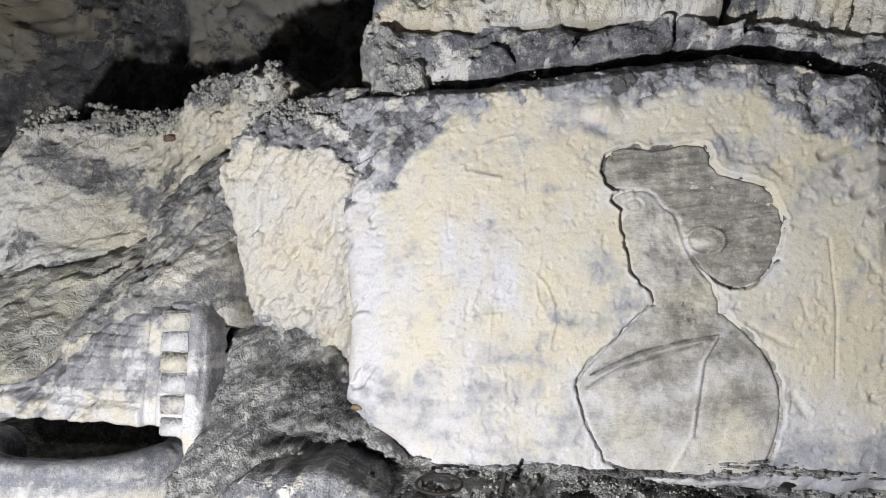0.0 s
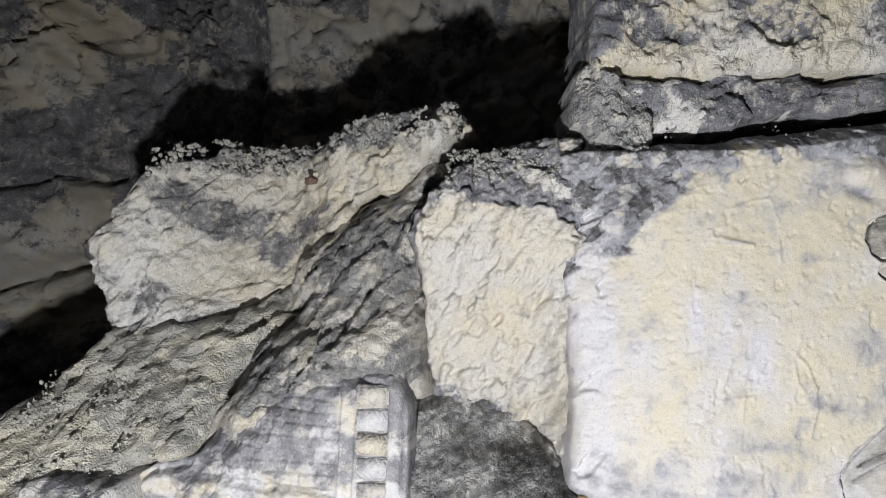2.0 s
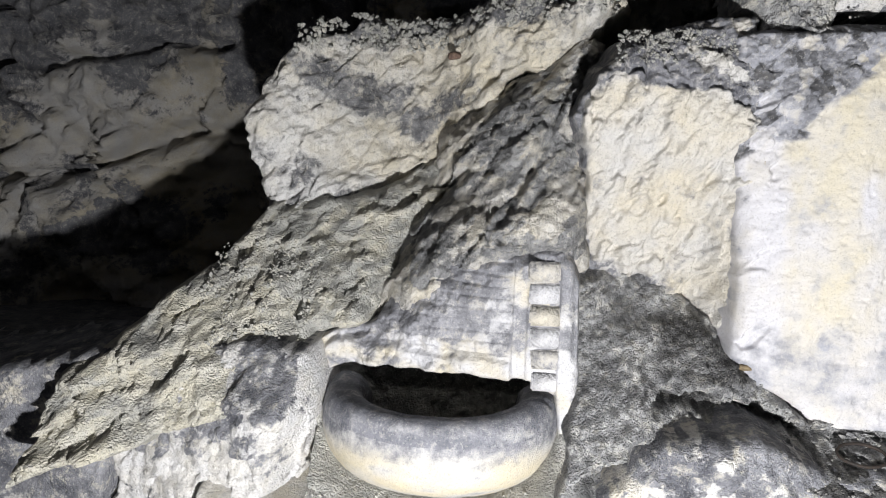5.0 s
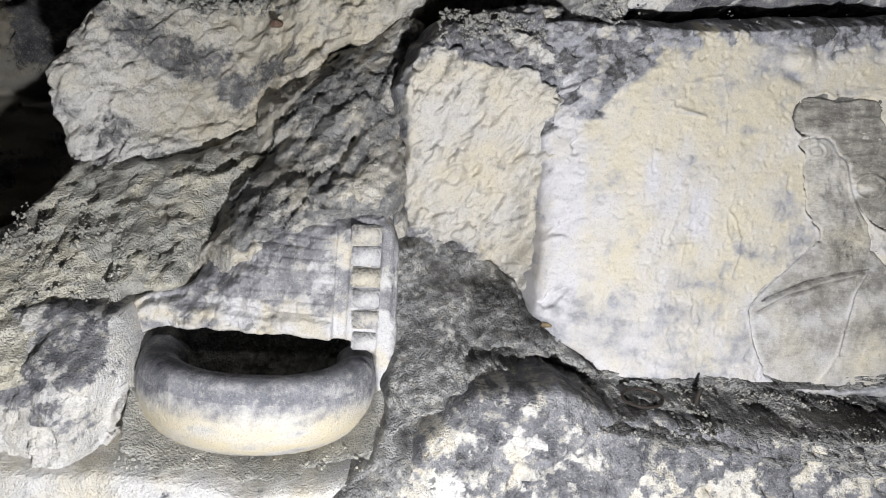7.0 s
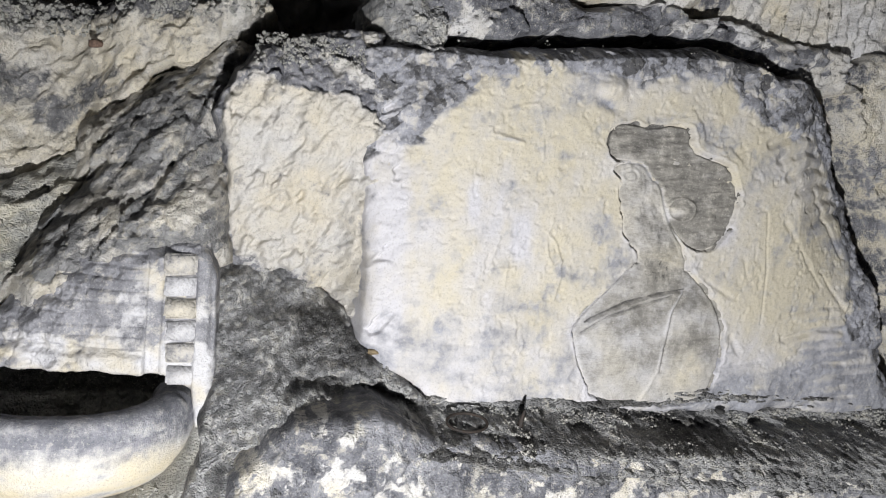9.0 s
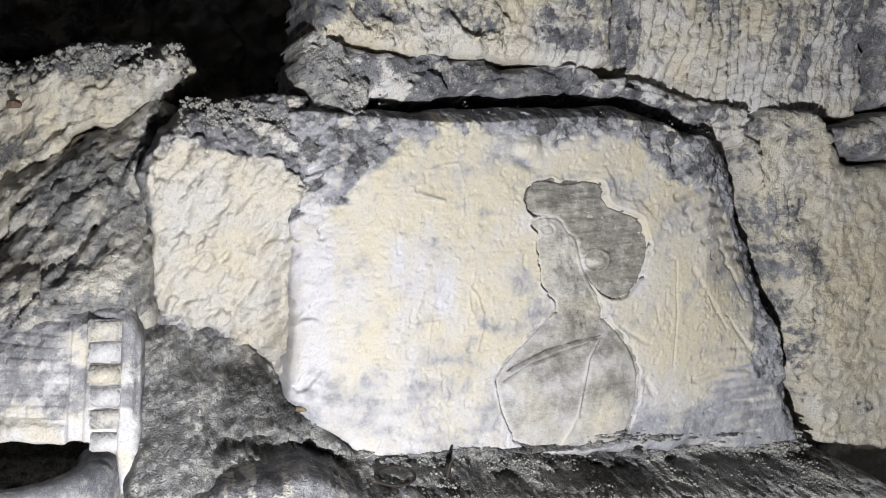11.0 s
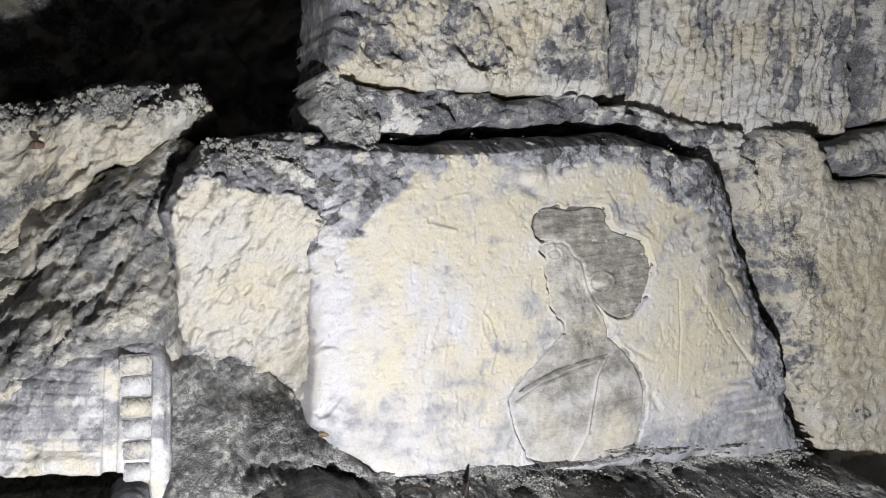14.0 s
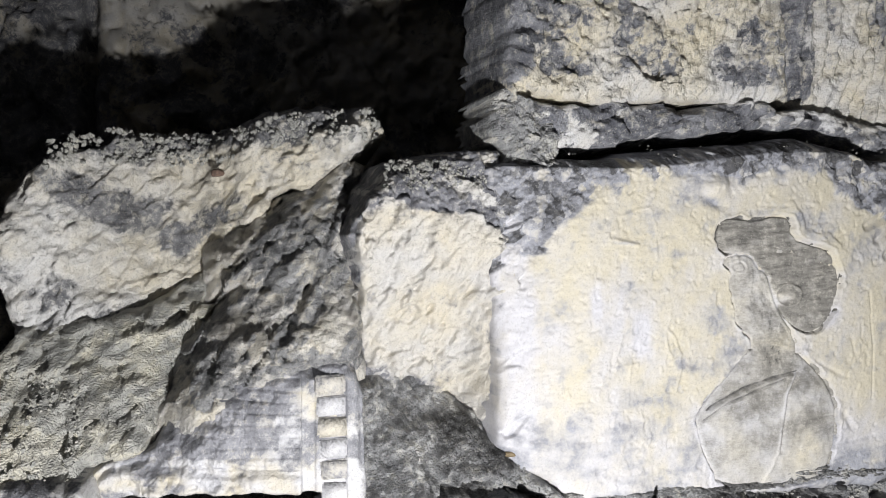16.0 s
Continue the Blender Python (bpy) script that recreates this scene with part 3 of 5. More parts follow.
UPPER_R = [(0.170, 2.03), (0.530, 2.03), (0.533, 1.849), (0.536, 1.747), (0.530, 1.700), (0.445, 1.684), (0.360, 1.682), (0.279, 1.690), (0.172, 1.706)]
upper_r = stone("wall_block", UPPER_R, tooled(0.700, 70, 0.007, 0.008, 0.015, 84, gx=0.02), lambda X, Z, sd: (0.68 + 0.4 * fbm(X, Z, 0.04, 76, 5, 85, 3) + 0.3 * flakes(X, Z, 0.012, 78, turn=86, stretch=6.0) + 0.4 * blob(X, Z, 0.33, 1.72, 0.06, 0.03) + 0.5 * step(1.73, 1.705, Z) - 0.35 * step(0.215, 0.185, X), 0.45 + 0.3 * fbm(X, Z, 0.07, 77), 0.06),
                LIMESTONE, r=0.014, drop=0.012, depth=0.12, seed=7)
tagged(upper_r, "grey limestone block combed with long vertical tool marks", "stone block", "wall blocks")
UPPER_E = [(0.545, 2.03), (1.1, 2.03), (1.1, 1.71), (0.70, 1.735), (0.62, 1.725), (0.552, 1.708)]
tagged(stone("wall_block", UPPER_E, tooled(0.705, 80, 0.008, 0.006, 0.017, 84), mottled(0.5, 0.4, 81), LIMESTONE, h=0.003, r=0.014, drop=0.014, depth=0.12, seed=8),
       "grey limestone block with deep vertical grooves", "stone block", "wall blocks")
WEDGE = [(0.452, 1.675), (0.50, 1.682), (0.56, 1.702), (0.70, 1.722), (1.1, 1.70), (1.1, 1.605), (0.70, 1.638), (0.58, 1.646), (0.53, 1.642), (0.49, 1.650)]
tagged(stone("wall_block", WEDGE, tooled(0.685, 83, 0.005, 0.0, 0.02), mottled(0.75, 0.55, 84), LIMESTONE, h=0.003, r=0.016, drop=0.02, depth=0.1, seed=9),
       "pale wedge of limestone set in the joint", "stone block", "wall blocks")

LINTEL = [(-0.152, 1.688), (-0.118, 1.697), (-0.063, 1.696), (0.038, 1.700), (0.122, 1.702), (0.191, 1.700), (0.265, 1.692), (0.343, 1.686), (0.445, 1.684), (0.47, 1.668), (0.505, 1.630),
          (0.44, 1.648), (0.350, 1.642), (0.267, 1.655), (0.206, 1.681), (0.177, 1.682), (0.10, 1.676), (0.033, 1.668), (-0.003, 1.662), (-0.06, 1.650), (-0.094, 1.648), (-0.116, 1.648), (-0.152, 1.653)]


def lintel_tone(X, Z, sd):
    lime = 0.30 + 0.35 * fbm(X, Z, 0.025, 94, 5, 10, 2) + 0.5 * flakes(X, Z, 0.014, 95) + 0.35 * step(0.22, 0.34, X) + 0.45 * blob(X, Z, -0.10, 1.652, 0.02, 0.006) + 0.35 * step(0.010, 0.002, sd) * step(1.68, 1.69, Z)
    return lime, 0.25 + 0.3 * step(0.25, 0.4, X), 0.06 + 0.9 * blob(X, Z, 0.036, 1.693, 0.018, 0.007)


def lintel_front(X, Z):
    return (0.690 + 0.06 * np.clip(-0.11 - X, 0, 1) + 0.007 * fbm(X, Z, 0.05, 91, 5) + 0.0075 * broken(X, Z, 0.022, 92, turn=8, stretch=1.7) + 0.002 * fbm(X, Z, 0.006, 93)
            + 0.016 * blob(X, Z, 0.036, 1.693, 0.016, 0.007) + 0.004 * step(0.116, 0.12, X))


bedding = new("bedding_course")
tagged(bedding, "thin blue-grey stone course with chipped lower edge", "stone course")
for low, high in ((-1.0, 0.116), (0.119, 0.346)):
    piece = [(min(max(x, low), high), z) for x, z in LINTEL]
    piece = [p for k, p in enumerate(piece) if not (piece[k - 1][0] == p[0] == piece[(k + 1) % len(piece)][0])]
    stone("course_stone", piece, lintel_front, lintel_tone, LIMESTONE, r=0.010, drop=0.010, depth=0.09, wobble=0.005, seed=11, parent=bedding)

CORNER = [(-0.166, 1.612), (-0.156, 1.64), (-0.158, 1.675), (-0.146, 1.700), (-0.13, 1.703), (-0.105, 1.690), (-0.095, 1.645), (-0.10, 1.612)]
tagged(stone("rubble_fill", CORNER, lambda X, Z: 0.676 + 0.25 * np.clip(-0.13 - X, 0, 1) + 0.20 * np.clip(Z - 1.63, 0, 1) + 0.010 * peel(X, Z, 0.022, 97, 3, 0.25) + 0.004 * broken(X, Z, 0.010, 96) + 0.003 * fbm(X, Z, 0.005, 98), lambda X, Z, sd: (0.25 + 0.8 * flakes(X, Z, 0.012, 99), 0.4, 0.1), SOOTY_MORTAR, h=0.0014, r=0.010, drop=0.012, depth=0.10, wobble=0.012, seed=26, flank=14),
       "knot of grey rubble and mortar in the joint", "mortar")

RIGHT = [(0.340, 1.632), (0.348, 1.672), (0.38, 1.690), (0.44, 1.690), (0.456, 1.668), (0.498, 1.630), (0.570, 1.640), (0.70, 1.632), (1.1, 1.60), (1.1, 0.95), (0.515, 0.95), (0.512, 1.20), (0.492, 1.255), (0.474, 1.311), (0.430, 1.395), (0.412, 1.470), (0.398, 1.508), (0.368, 1.563)]


def right_front(X, Z):
    Y = 0.683 + 0.004 * fbm(X, Z, 0.07, 101, 5) + 0.002 * fbm(X, Z, 0.012, 102) + 0.001 * fbm(X, Z, 0.005, 103)
    low = 0.35 + 0.65 * step(1.50, 1.36, Z)
    Y += low * 0.0055 * np.abs(np.sin((Z - 0.25 * X + 0.016 * fbm(X, Z, 0.05, 104)) * math.pi / 0.026))
    Y += 0.007 * broken(X, Z, 0.03, 105, turn=60, stretch=1.4) * (0.35 + 0.65 * step(0.50, 0.42, X))
    return Y - 0.012 * blob(X, Z, 0.43, 1.505, 0.02, 0.02)


right = stone("wall_block", RIGHT, right_front, lambda X, Z, sd: (0.66 + 0.25 * fbm(X, Z, 0.05, 106, 5) + 0.20 * flakes(X, Z, 0.014, 107, turn=20, stretch=2.6) + 0.15 * step(0.44, 0.5, X) + 0.05 * step(1.545, 1.60, Z) - 0.1 * step(0.02, 0.0, sd), 0.55 + 0.3 * blob(X, Z, 0.55, 1.48, 0.12, 0.12), 0.06),
              LIMESTONE, h=0.0024, r=0.018, drop=0.016, depth=0.12, seed=12)
tagged(right, "large buff limestone block with slanting chisel strokes", "stone block", "wall blocks")

# ---- the pier between the panel and the niche ----
PIER = [(-0.292, 1.585), (-0.272, 1.605), (-0.255, 1.622), (-0.239, 1.634), (-0.150, 1.642), (-0.146, 1.600), (-0.146, 1.559), (-0.152, 1.50), (-0.148, 1.42), (-0.145, 1.355), (-0.165, 1.372),
        (-0.195, 1.398), (-0.237, 1.405), (-0.275, 1.405), (-0.284, 1.490)]
LOBE = [(-0.290, 1.585), (-0.262, 1.594), (-0.208, 1.590), (-0.176, 1.586), (-0.149, 1.560), (-0.176, 1.535), (-0.19, 1.500), (-0.206, 1.462), (-0.212, 1.432), (-0.236, 1.416), (-0.262, 1.432), (-0.280, 1.44)]


def pier_front(X, Z):
    lobe = soft(inside(X + 0.006 * fbm(X, Z, 0.02, 111, 4), Z + 0.006 * fbm(X, Z, 0.02, 112, 4), LOBE), 0.0018)
    Y = 0.674 + 0.18 * np.clip(-0.165 - X, 0, 1) + 0.46 * np.clip(1.555 - Z, 0, 1) * step(-0.14, -0.185, X) + 0.5 * np.clip(Z - 1.605, 0, 1)
    # peeling coat, its lumps drawn downwards
    coat = 0.005 * fbm(X, Z, 0.04, 113, 3, 80, 1.8) + 0.0035 * fbm(X, Z, 0.012, 118, 3, 66, 1.8) + 0.0065 * step(0.22, 0.36, fbm(X, Z, 0.030, 100, 5, 60, 1.5)) + 0.003 * step(0.3, 0.42, fbm(X, Z, 0.013, 96, 4, 66, 1.8)) + 0.002 * broken(X, Z, 0.022, 95, turn=64, stretch=1.7) - 0.002
    high = step(1.555, 1.585, Z)
    bare = 0.008 - 0.006 * high + 0.004 * fbm(X, Z, 0.03, 109, 4) - 0.008 * lumps(X, Z, 0.018, 110, 4) + 0.004 * broken(X, Z, 0.012, 99)
    slant = step(-0.222, -0.200, X) * step(1.565, 1.545, Z)
    ribs = -0.006 * step(-0.20, -0.17, X) - 0.008 * lumps(X, Z, 0.018, 115, 3, turn=60, stretch=2.6) + 0.005 * step(0.1, 0.3, fbm(X, Z, 0.016, 94, 4, 60, 2.4)) + 0.003 * broken(X, Z, 0.016, 93, turn=60, stretch=2.2) + 0.003 * fbm(X, Z, 0.02, 108, 3, 58, 2)
    rest = bare + (ribs - bare) * slant
    return Y + rest + (coat - rest) * lobe + 0.0010 * fbm(X, Z, 0.005, 114, 3) + 0.006 * groove(line(X, Z, (-0.243, 1.628), (-0.240, 1.60), (-0.241, 1.585)), 0.0018)


def pier_tone(X, Z, sd):
    lobe = soft(inside(X + 0.006 * fbm(X, Z, 0.02, 111, 4), Z + 0.006 * fbm(X, Z, 0.02, 112, 4), LOBE), 0.005)
    slant = step(-0.222, -0.200, X) * step(1.565, 1.545, Z) * step(1.36, 1.40, Z + 0.6 * (X + 0.17))
    patch = flakes(X, Z, 0.016, 119) + 0.5 * fbm(X, Z, 0.012, 107, 4)
    bare = 0.22 + 0.75 * patch
    rest = bare + (0.80 + 0.25 * fbm(X, Z, 0.015, 106, 4, 58, 2) - bare) * slant
    return rest + (0.88 + 0.25 * fbm(X, Z, 0.02, 116, 4) + 0.2 * flakes(X, Z, 0.014, 98, turn=66, stretch=1.8) - rest) * lobe * (1 - 0.5 * step(1.575, 1.60, Z + 0.012 * fbm(X, Z, 0.02, 97))), 0.18 + 0.30 * lobe + 0.30 * slant * (1 - lobe) + 0.25 * fbm(X, Z, 0.03, 117, 4), 0.05 * (1 - lobe)


pier = stone("pier_stone", PIER, pier_front, pier_tone, PIER_STONE, h=0.0012, r=0.008, drop=0.008, depth=0.12, wobble=0.008, seed=13)
tagged(pier, "chipped cream limestone pier, blue-grey at its top", "stone block")

# grit and mortar piled in the foot of the pier
FOOT = [(-0.29, 1.195), (-0.345, 1.212), (-0.308, 1.250), (-0.291, 1.290), (-0.289, 1.345), (-0.292, 1.42), (-0.24, 1.432), (-0.186, 1.402), (-0.157, 1.368), (-0.128, 1.340), (-0.075, 1.308), (-0.05, 1.285), (-0.16, 1.27), (-0.235, 1.25), (-0.262, 1.215)]


SOOTY = [(-0.225, 1.352), (-0.212, 1.385), (-0.195, 1.398), (-0.178, 1.392), (-0.156, 1.368), (-0.150, 1.352), (-0.18, 1.345)]


def foot_front(X, Z):
    Y = 0.668 + 1.12 * np.clip(Z - 1.345, 0, 1) - 1.5 * np.clip(1.345 - Z, 0, 0.045) - 0.02 * blob(X, Z, -0.24, 1.345, 0.03, 0.05) - 0.012 * step(1.29, 1.25, Z)
    Y += 0.012 * fbm(X, Z, 0.04, 121, 5) - 0.012 * lumps(X, Z, 0.022, 122, 4, turn=35, stretch=1.5) + 0.004 * broken(X, Z, 0.010, 102) - 0.0065 * step(0.15, 0.65, fbm(X, Z, 0.008, 123, 3)) - 0.0035 * step(0.2, 0.6, fbm(X, Z, 0.0045, 128, 2)) + 0.002 * fbm(X, Z, 0.010, 105, 3)
    # the sooty heap in the angle stands a little proud
    Y -= 0.014 * soft(inside(X, Z, SOOTY) + 0.006 * fbm(X, Z, 0.02, 127), 0.006)
    Y += 0.034 * groove(line(X, Z, (-0.276, 1.275), (-0.252, 1.288), (-0.236, 1.302)), 0.008) + 0.030 * groove(line(X, Z, (-0.22, 1.334), (-0.16, 1.331), (-0.12, 1.321), (-0.085, 1.303)) + 0.003 * fbm(X, Z, 0.015, 129), 0.0045)
    return Y


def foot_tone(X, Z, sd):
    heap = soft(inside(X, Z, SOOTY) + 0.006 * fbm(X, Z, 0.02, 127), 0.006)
    # Rifts are coloured dark for the shade inside them, besides grit.
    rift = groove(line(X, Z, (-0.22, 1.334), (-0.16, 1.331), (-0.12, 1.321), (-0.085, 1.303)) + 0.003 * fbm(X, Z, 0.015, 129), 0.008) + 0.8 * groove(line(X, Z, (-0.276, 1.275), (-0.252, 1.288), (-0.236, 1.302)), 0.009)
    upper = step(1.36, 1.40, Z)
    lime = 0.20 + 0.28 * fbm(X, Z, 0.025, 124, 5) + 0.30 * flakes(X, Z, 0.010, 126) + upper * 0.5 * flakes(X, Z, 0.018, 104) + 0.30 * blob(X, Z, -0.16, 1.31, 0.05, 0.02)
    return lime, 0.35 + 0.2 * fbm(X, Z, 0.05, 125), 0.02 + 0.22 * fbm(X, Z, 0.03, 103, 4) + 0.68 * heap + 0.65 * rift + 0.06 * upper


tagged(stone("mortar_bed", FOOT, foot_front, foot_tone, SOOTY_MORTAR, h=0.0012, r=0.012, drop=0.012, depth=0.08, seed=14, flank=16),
       "gritty grey mortar slope under the pier, sooty in the angle", "mortar")

# ---- the ledge and rock face under the panel ----
LEDGE = [(-0.128, 1.325), (-0.088, 1.321), (0.06, 1.326), (0.19, 1.330), (0.42, 1.322), (0.455, 1.300), (0.52, 1.235), (0.50, 1.21), (0.35, 1.25), (0.14, 1.262), (-0.03, 1.280), (-0.10, 1.285), (-0.15, 1.305)]


def ledge_front(X, Z):
    low, V = 1.318 - 0.02 * step(0.0, 0.4, X), Z * 3.4
    Y = 0.662 - 3.6 * np.clip(low - Z, 0, 0.020) - 0.5 * np.clip(low - 0.020 - Z, 0, 0.05)
    Y += 0.010 * fbm(X, V, 0.035, 131, 4, 0, 2.5) + 0.008 * peel(X, V, 0.018, 132, 2, 0.3, stretch=2.5) - 0.005 * step(0.15, 0.6, fbm(X, V, 0.007, 136, 2)) + 0.003 * fbm(X, V, 0.005, 137, 2)
    return Y + 0.030 * groove(line(X, Z, (-0.02, 1.309), (0.05, 1.303), (0.14, 1.302), (0.25, 1.298), (0.38, 1.296)) + 0.003 * fbm(X, Z, 0.02, 133), 0.0055) * step(-0.7, 0.1, fbm(X, Z, 0.05, 138, 3))


# Tone darkens the shelf as shade behind the crest, besides dark grit.
tagged(stone("dirt_ledge", LEDGE, ledge_front, lambda X, Z, sd: (0.06 + 0.6 * flakes(X, Z, 0.008, 134), 0.5, 0.34 + 0.35 * fbm(X, Z, 0.02, 135, 4, 0, 5) + 0.2 * step(1.285, 1.295, Z)), SOOTY_MORTAR, h=0.0011, r=0.008, drop=0.008, depth=0.06, seed=15),
       "narrow ledge covered with dark grit and dust", "ledge")

LOWER = [(-0.262, 1.276), (-0.22, 1.318), (-0.153, 1.324), (-0.103, 1.306), (-0.029, 1.301), (0.06, 1.292), (0.14, 1.279), (0.30, 1.268), (0.44, 1.250), (0.50, 1.20), (0.52, 1.0), (0.5, 0.6), (-0.35, 0.6), (-0.34, 1.0), (-0.295, 1.228)]


def lower_tone(X, Z, sd):
    n = fbm(X, Z, 0.035, 144, 5, 35, 1.3)
    patch = 0.9 * blob(X, Z, -0.155, 1.312, 0.05, 0.010) + 0.9 * blob(X, Z, -0.035, 1.255, 0.06, 0.02) + 0.8 * blob(X, Z, -0.21, 1.262, 0.055, 0.025, 30) + 0.45 * blob(X, Z, 0.1, 1.22, 0.1, 0.03) + 0.5 * blob(X, Z, -0.1, 1.22, 0.3, 0.03)
    return 0.24 + 0.42 * patch + 0.45 * n + 0.6 * flakes(X, Z, 0.014, 146), 0.42 + 0.2 * fbm(X, Z, 0.05, 145), 0.06


tagged(stone("rock_outcrop", LOWER, lambda X, Z: 0.582 + 0.008 * fbm(X, Z, 0.05, 141, 5) + 0.006 * broken(X, Z, 0.018, 142) + 0.001 * fbm(X, Z, 0.005, 143) + 0.02 * np.clip(X - 0.2, 0, 1), lower_tone, LIMESTONE, h=0.0022, r=0.013, drop=0.014, depth=0.10, seed=16, flank=14),
       "blue-grey rock face with flaking cream patches", "rock")

# ---- the niche: carved courses, ladder of small blocks, basin ----
COURSES = [(-0.392, 1.440), (-0.292, 1.470), (-0.284, 1.345), (-0.287, 1.300), (-0.298, 1.285), (-0.303, 1.325), (-0.325, 1.338), (-0.457, 1.337), (-0.512, 1.325), (-0.520, 1.352), (-0.506, 1.361), (-0.468, 1.372), (-0.455, 1.392), (-0.41, 1.425)]


def niche_plane(X, Z):
    return 0.664 + 0.10 * np.clip(Z - 1.33, 0, 1) + 0.24 * np.clip(-0.338 - X, 0, 1) + 0.5 * np.clip(Z - 1.435, 0, 1)


def niche_front(X, Z):
    Y = niche_plane(X, Z) + 0.003 + 0.0007 * fbm(X, Z, 0.03, 151, 4) + 0.0004 * fbm(X, Z, 0.008, 152)
    Y += 0.85 * np.clip(0.030 + 0.008 * fbm(X, Z, 0.02, 141) - line(X, Z, (-0.47, 1.378), (-0.40, 1.438), (-0.30, 1.472)), 0, 1)
    # upright channel left of the ladder, smooth fillet on its other side
    Y += 0.0050 * step(-0.3425, -0.3405, X) * step(-0.3285, -0.3305, X) * step(1.455, 1.445, Z) - 0.002 * step(-0.304, -0.301, X) * step(1.46, 1.44, Z)
    Y += 0.004 * groove(line(X, Z, (-0.2915, 1.47), (-0.2885, 1.36)), 0.003)
    Y += 0.0024 * step(-0.3305, -0.3290, X) * step(-0.3020, -0.3035, X) * step(1.445, 1.440, Z)
    course = (Z + 0.0012 * fbm(X, Z, 0.03, 143) - 1.357) / 0.0098
    row = np.floor(course)
    joint = np.abs((X + 0.0173 * np.sin(row * 2.7)) / 0.034 - np.round((X + 0.0173 * np.sin(row * 2.7)) / 0.034)) * 0.034
    cut = np.maximum(groove(np.abs(course - np.round(course)) * 0.0098, 0.0013), 0.9 * groove(joint, 0.0013))
    Y += (0.0026 * cut * (0.55 + 0.6 * fbm(X, Z, 0.02, 142)) - 0.0012 * np.sin(row * 5.1)) * step(-0.47, -0.41, X - 0.5 * (Z - 1.36)) * step(-0.342, -0.344, X) * step(1.355, 1.358, Z)
    away = step(-0.36, -0.42, X) + step(1.43, 1.445, Z)
    Y += 0.0006 * peel(X, Z, 0.016, 153, 2, 0.3) + 0.0075 * np.clip(away, 0, 1) * (0.3 + peel(X, Z, 0.018, 158, 3, 0.25, turn=30))
    Y -= 0.004 * step(1.356, 1.350, Z + 0.002 * fbm(X, Z, 0.012, 154)) * step(-0.338, -0.345, X)
    return Y + 0.007 * groove(line(X, Z, (-0.517, 1.326), (-0.514, 1.35), (-0.503, 1.358), (-0.475, 1.362)), 0.0025)


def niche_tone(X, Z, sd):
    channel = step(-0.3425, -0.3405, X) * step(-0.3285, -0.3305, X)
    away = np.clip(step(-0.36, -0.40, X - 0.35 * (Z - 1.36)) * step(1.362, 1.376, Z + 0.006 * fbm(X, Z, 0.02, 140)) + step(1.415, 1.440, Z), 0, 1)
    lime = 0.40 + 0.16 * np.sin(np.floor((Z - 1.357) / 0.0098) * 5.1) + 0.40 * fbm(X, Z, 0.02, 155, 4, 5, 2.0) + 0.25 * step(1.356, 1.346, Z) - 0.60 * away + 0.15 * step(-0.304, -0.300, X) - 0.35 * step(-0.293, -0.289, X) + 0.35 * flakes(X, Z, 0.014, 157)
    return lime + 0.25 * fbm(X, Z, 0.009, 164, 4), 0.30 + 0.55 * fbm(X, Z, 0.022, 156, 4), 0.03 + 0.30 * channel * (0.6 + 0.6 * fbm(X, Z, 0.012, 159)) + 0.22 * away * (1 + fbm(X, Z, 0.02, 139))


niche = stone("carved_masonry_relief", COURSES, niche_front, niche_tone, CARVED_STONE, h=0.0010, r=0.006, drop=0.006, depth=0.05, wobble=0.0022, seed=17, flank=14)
tagged(niche, "small carved wall of tiny stone courses above a basin", "relief")


def small_block(w, hgt, d, seed):
    rnd = random.Random(seed)
    bm = bmesh.new()
    bmesh.ops.create_cube(bm, size=1.0)
    bmesh.ops.scale(bm, vec=(w, d, hgt), verts=bm.verts)
    bmesh.ops.bevel(bm, geom=list(bm.edges), offset=min(w, hgt) * 0.09, segments=2, affect="EDGES")
    for v in bm.verts:
        v.co += Vector((rnd.uniform(-1, 1) * 0.0007, rnd.uniform(-1, 1) * 0.0007, rnd.uniform(-1, 1) * 0.0007))
    me = bpy.data.meshes.new("block")
    bm.to_mesh(me)
    bm.free()
    tone = me.attributes.new("tone", "FLOAT_COLOR", "POINT")
    values = []
    lime, warm = rnd.uniform(0.42, 0.78), rnd.uniform(-0.2, 0.6)
    for _ in me.vertices:
        values += [lime + rnd.uniform(-0.15, 0.15), warm, 0.02, 1]
    tone.data.foreach_set("color", values)
    for p in me.polygons:
        p.use_smooth = True
    me.materials.append(CARVED_STONE)
    return me


rnd = random.Random(4)
for k in range(6):
    z = 1.4390 - 0.0184 * k - 0.009
    ob = new("block", small_block(0.0268, 0.0170, 0.010, 30 + k))
    ob.parent = niche
    ob.location = (-0.3165 + 0.0012 * k, float(niche_plane(np.array(-0.3165), np.array(z))) + 0.0074, z)
    ob.rotation_euler = (-0.10, radians(rnd.uniform(-2, 2)), 0)

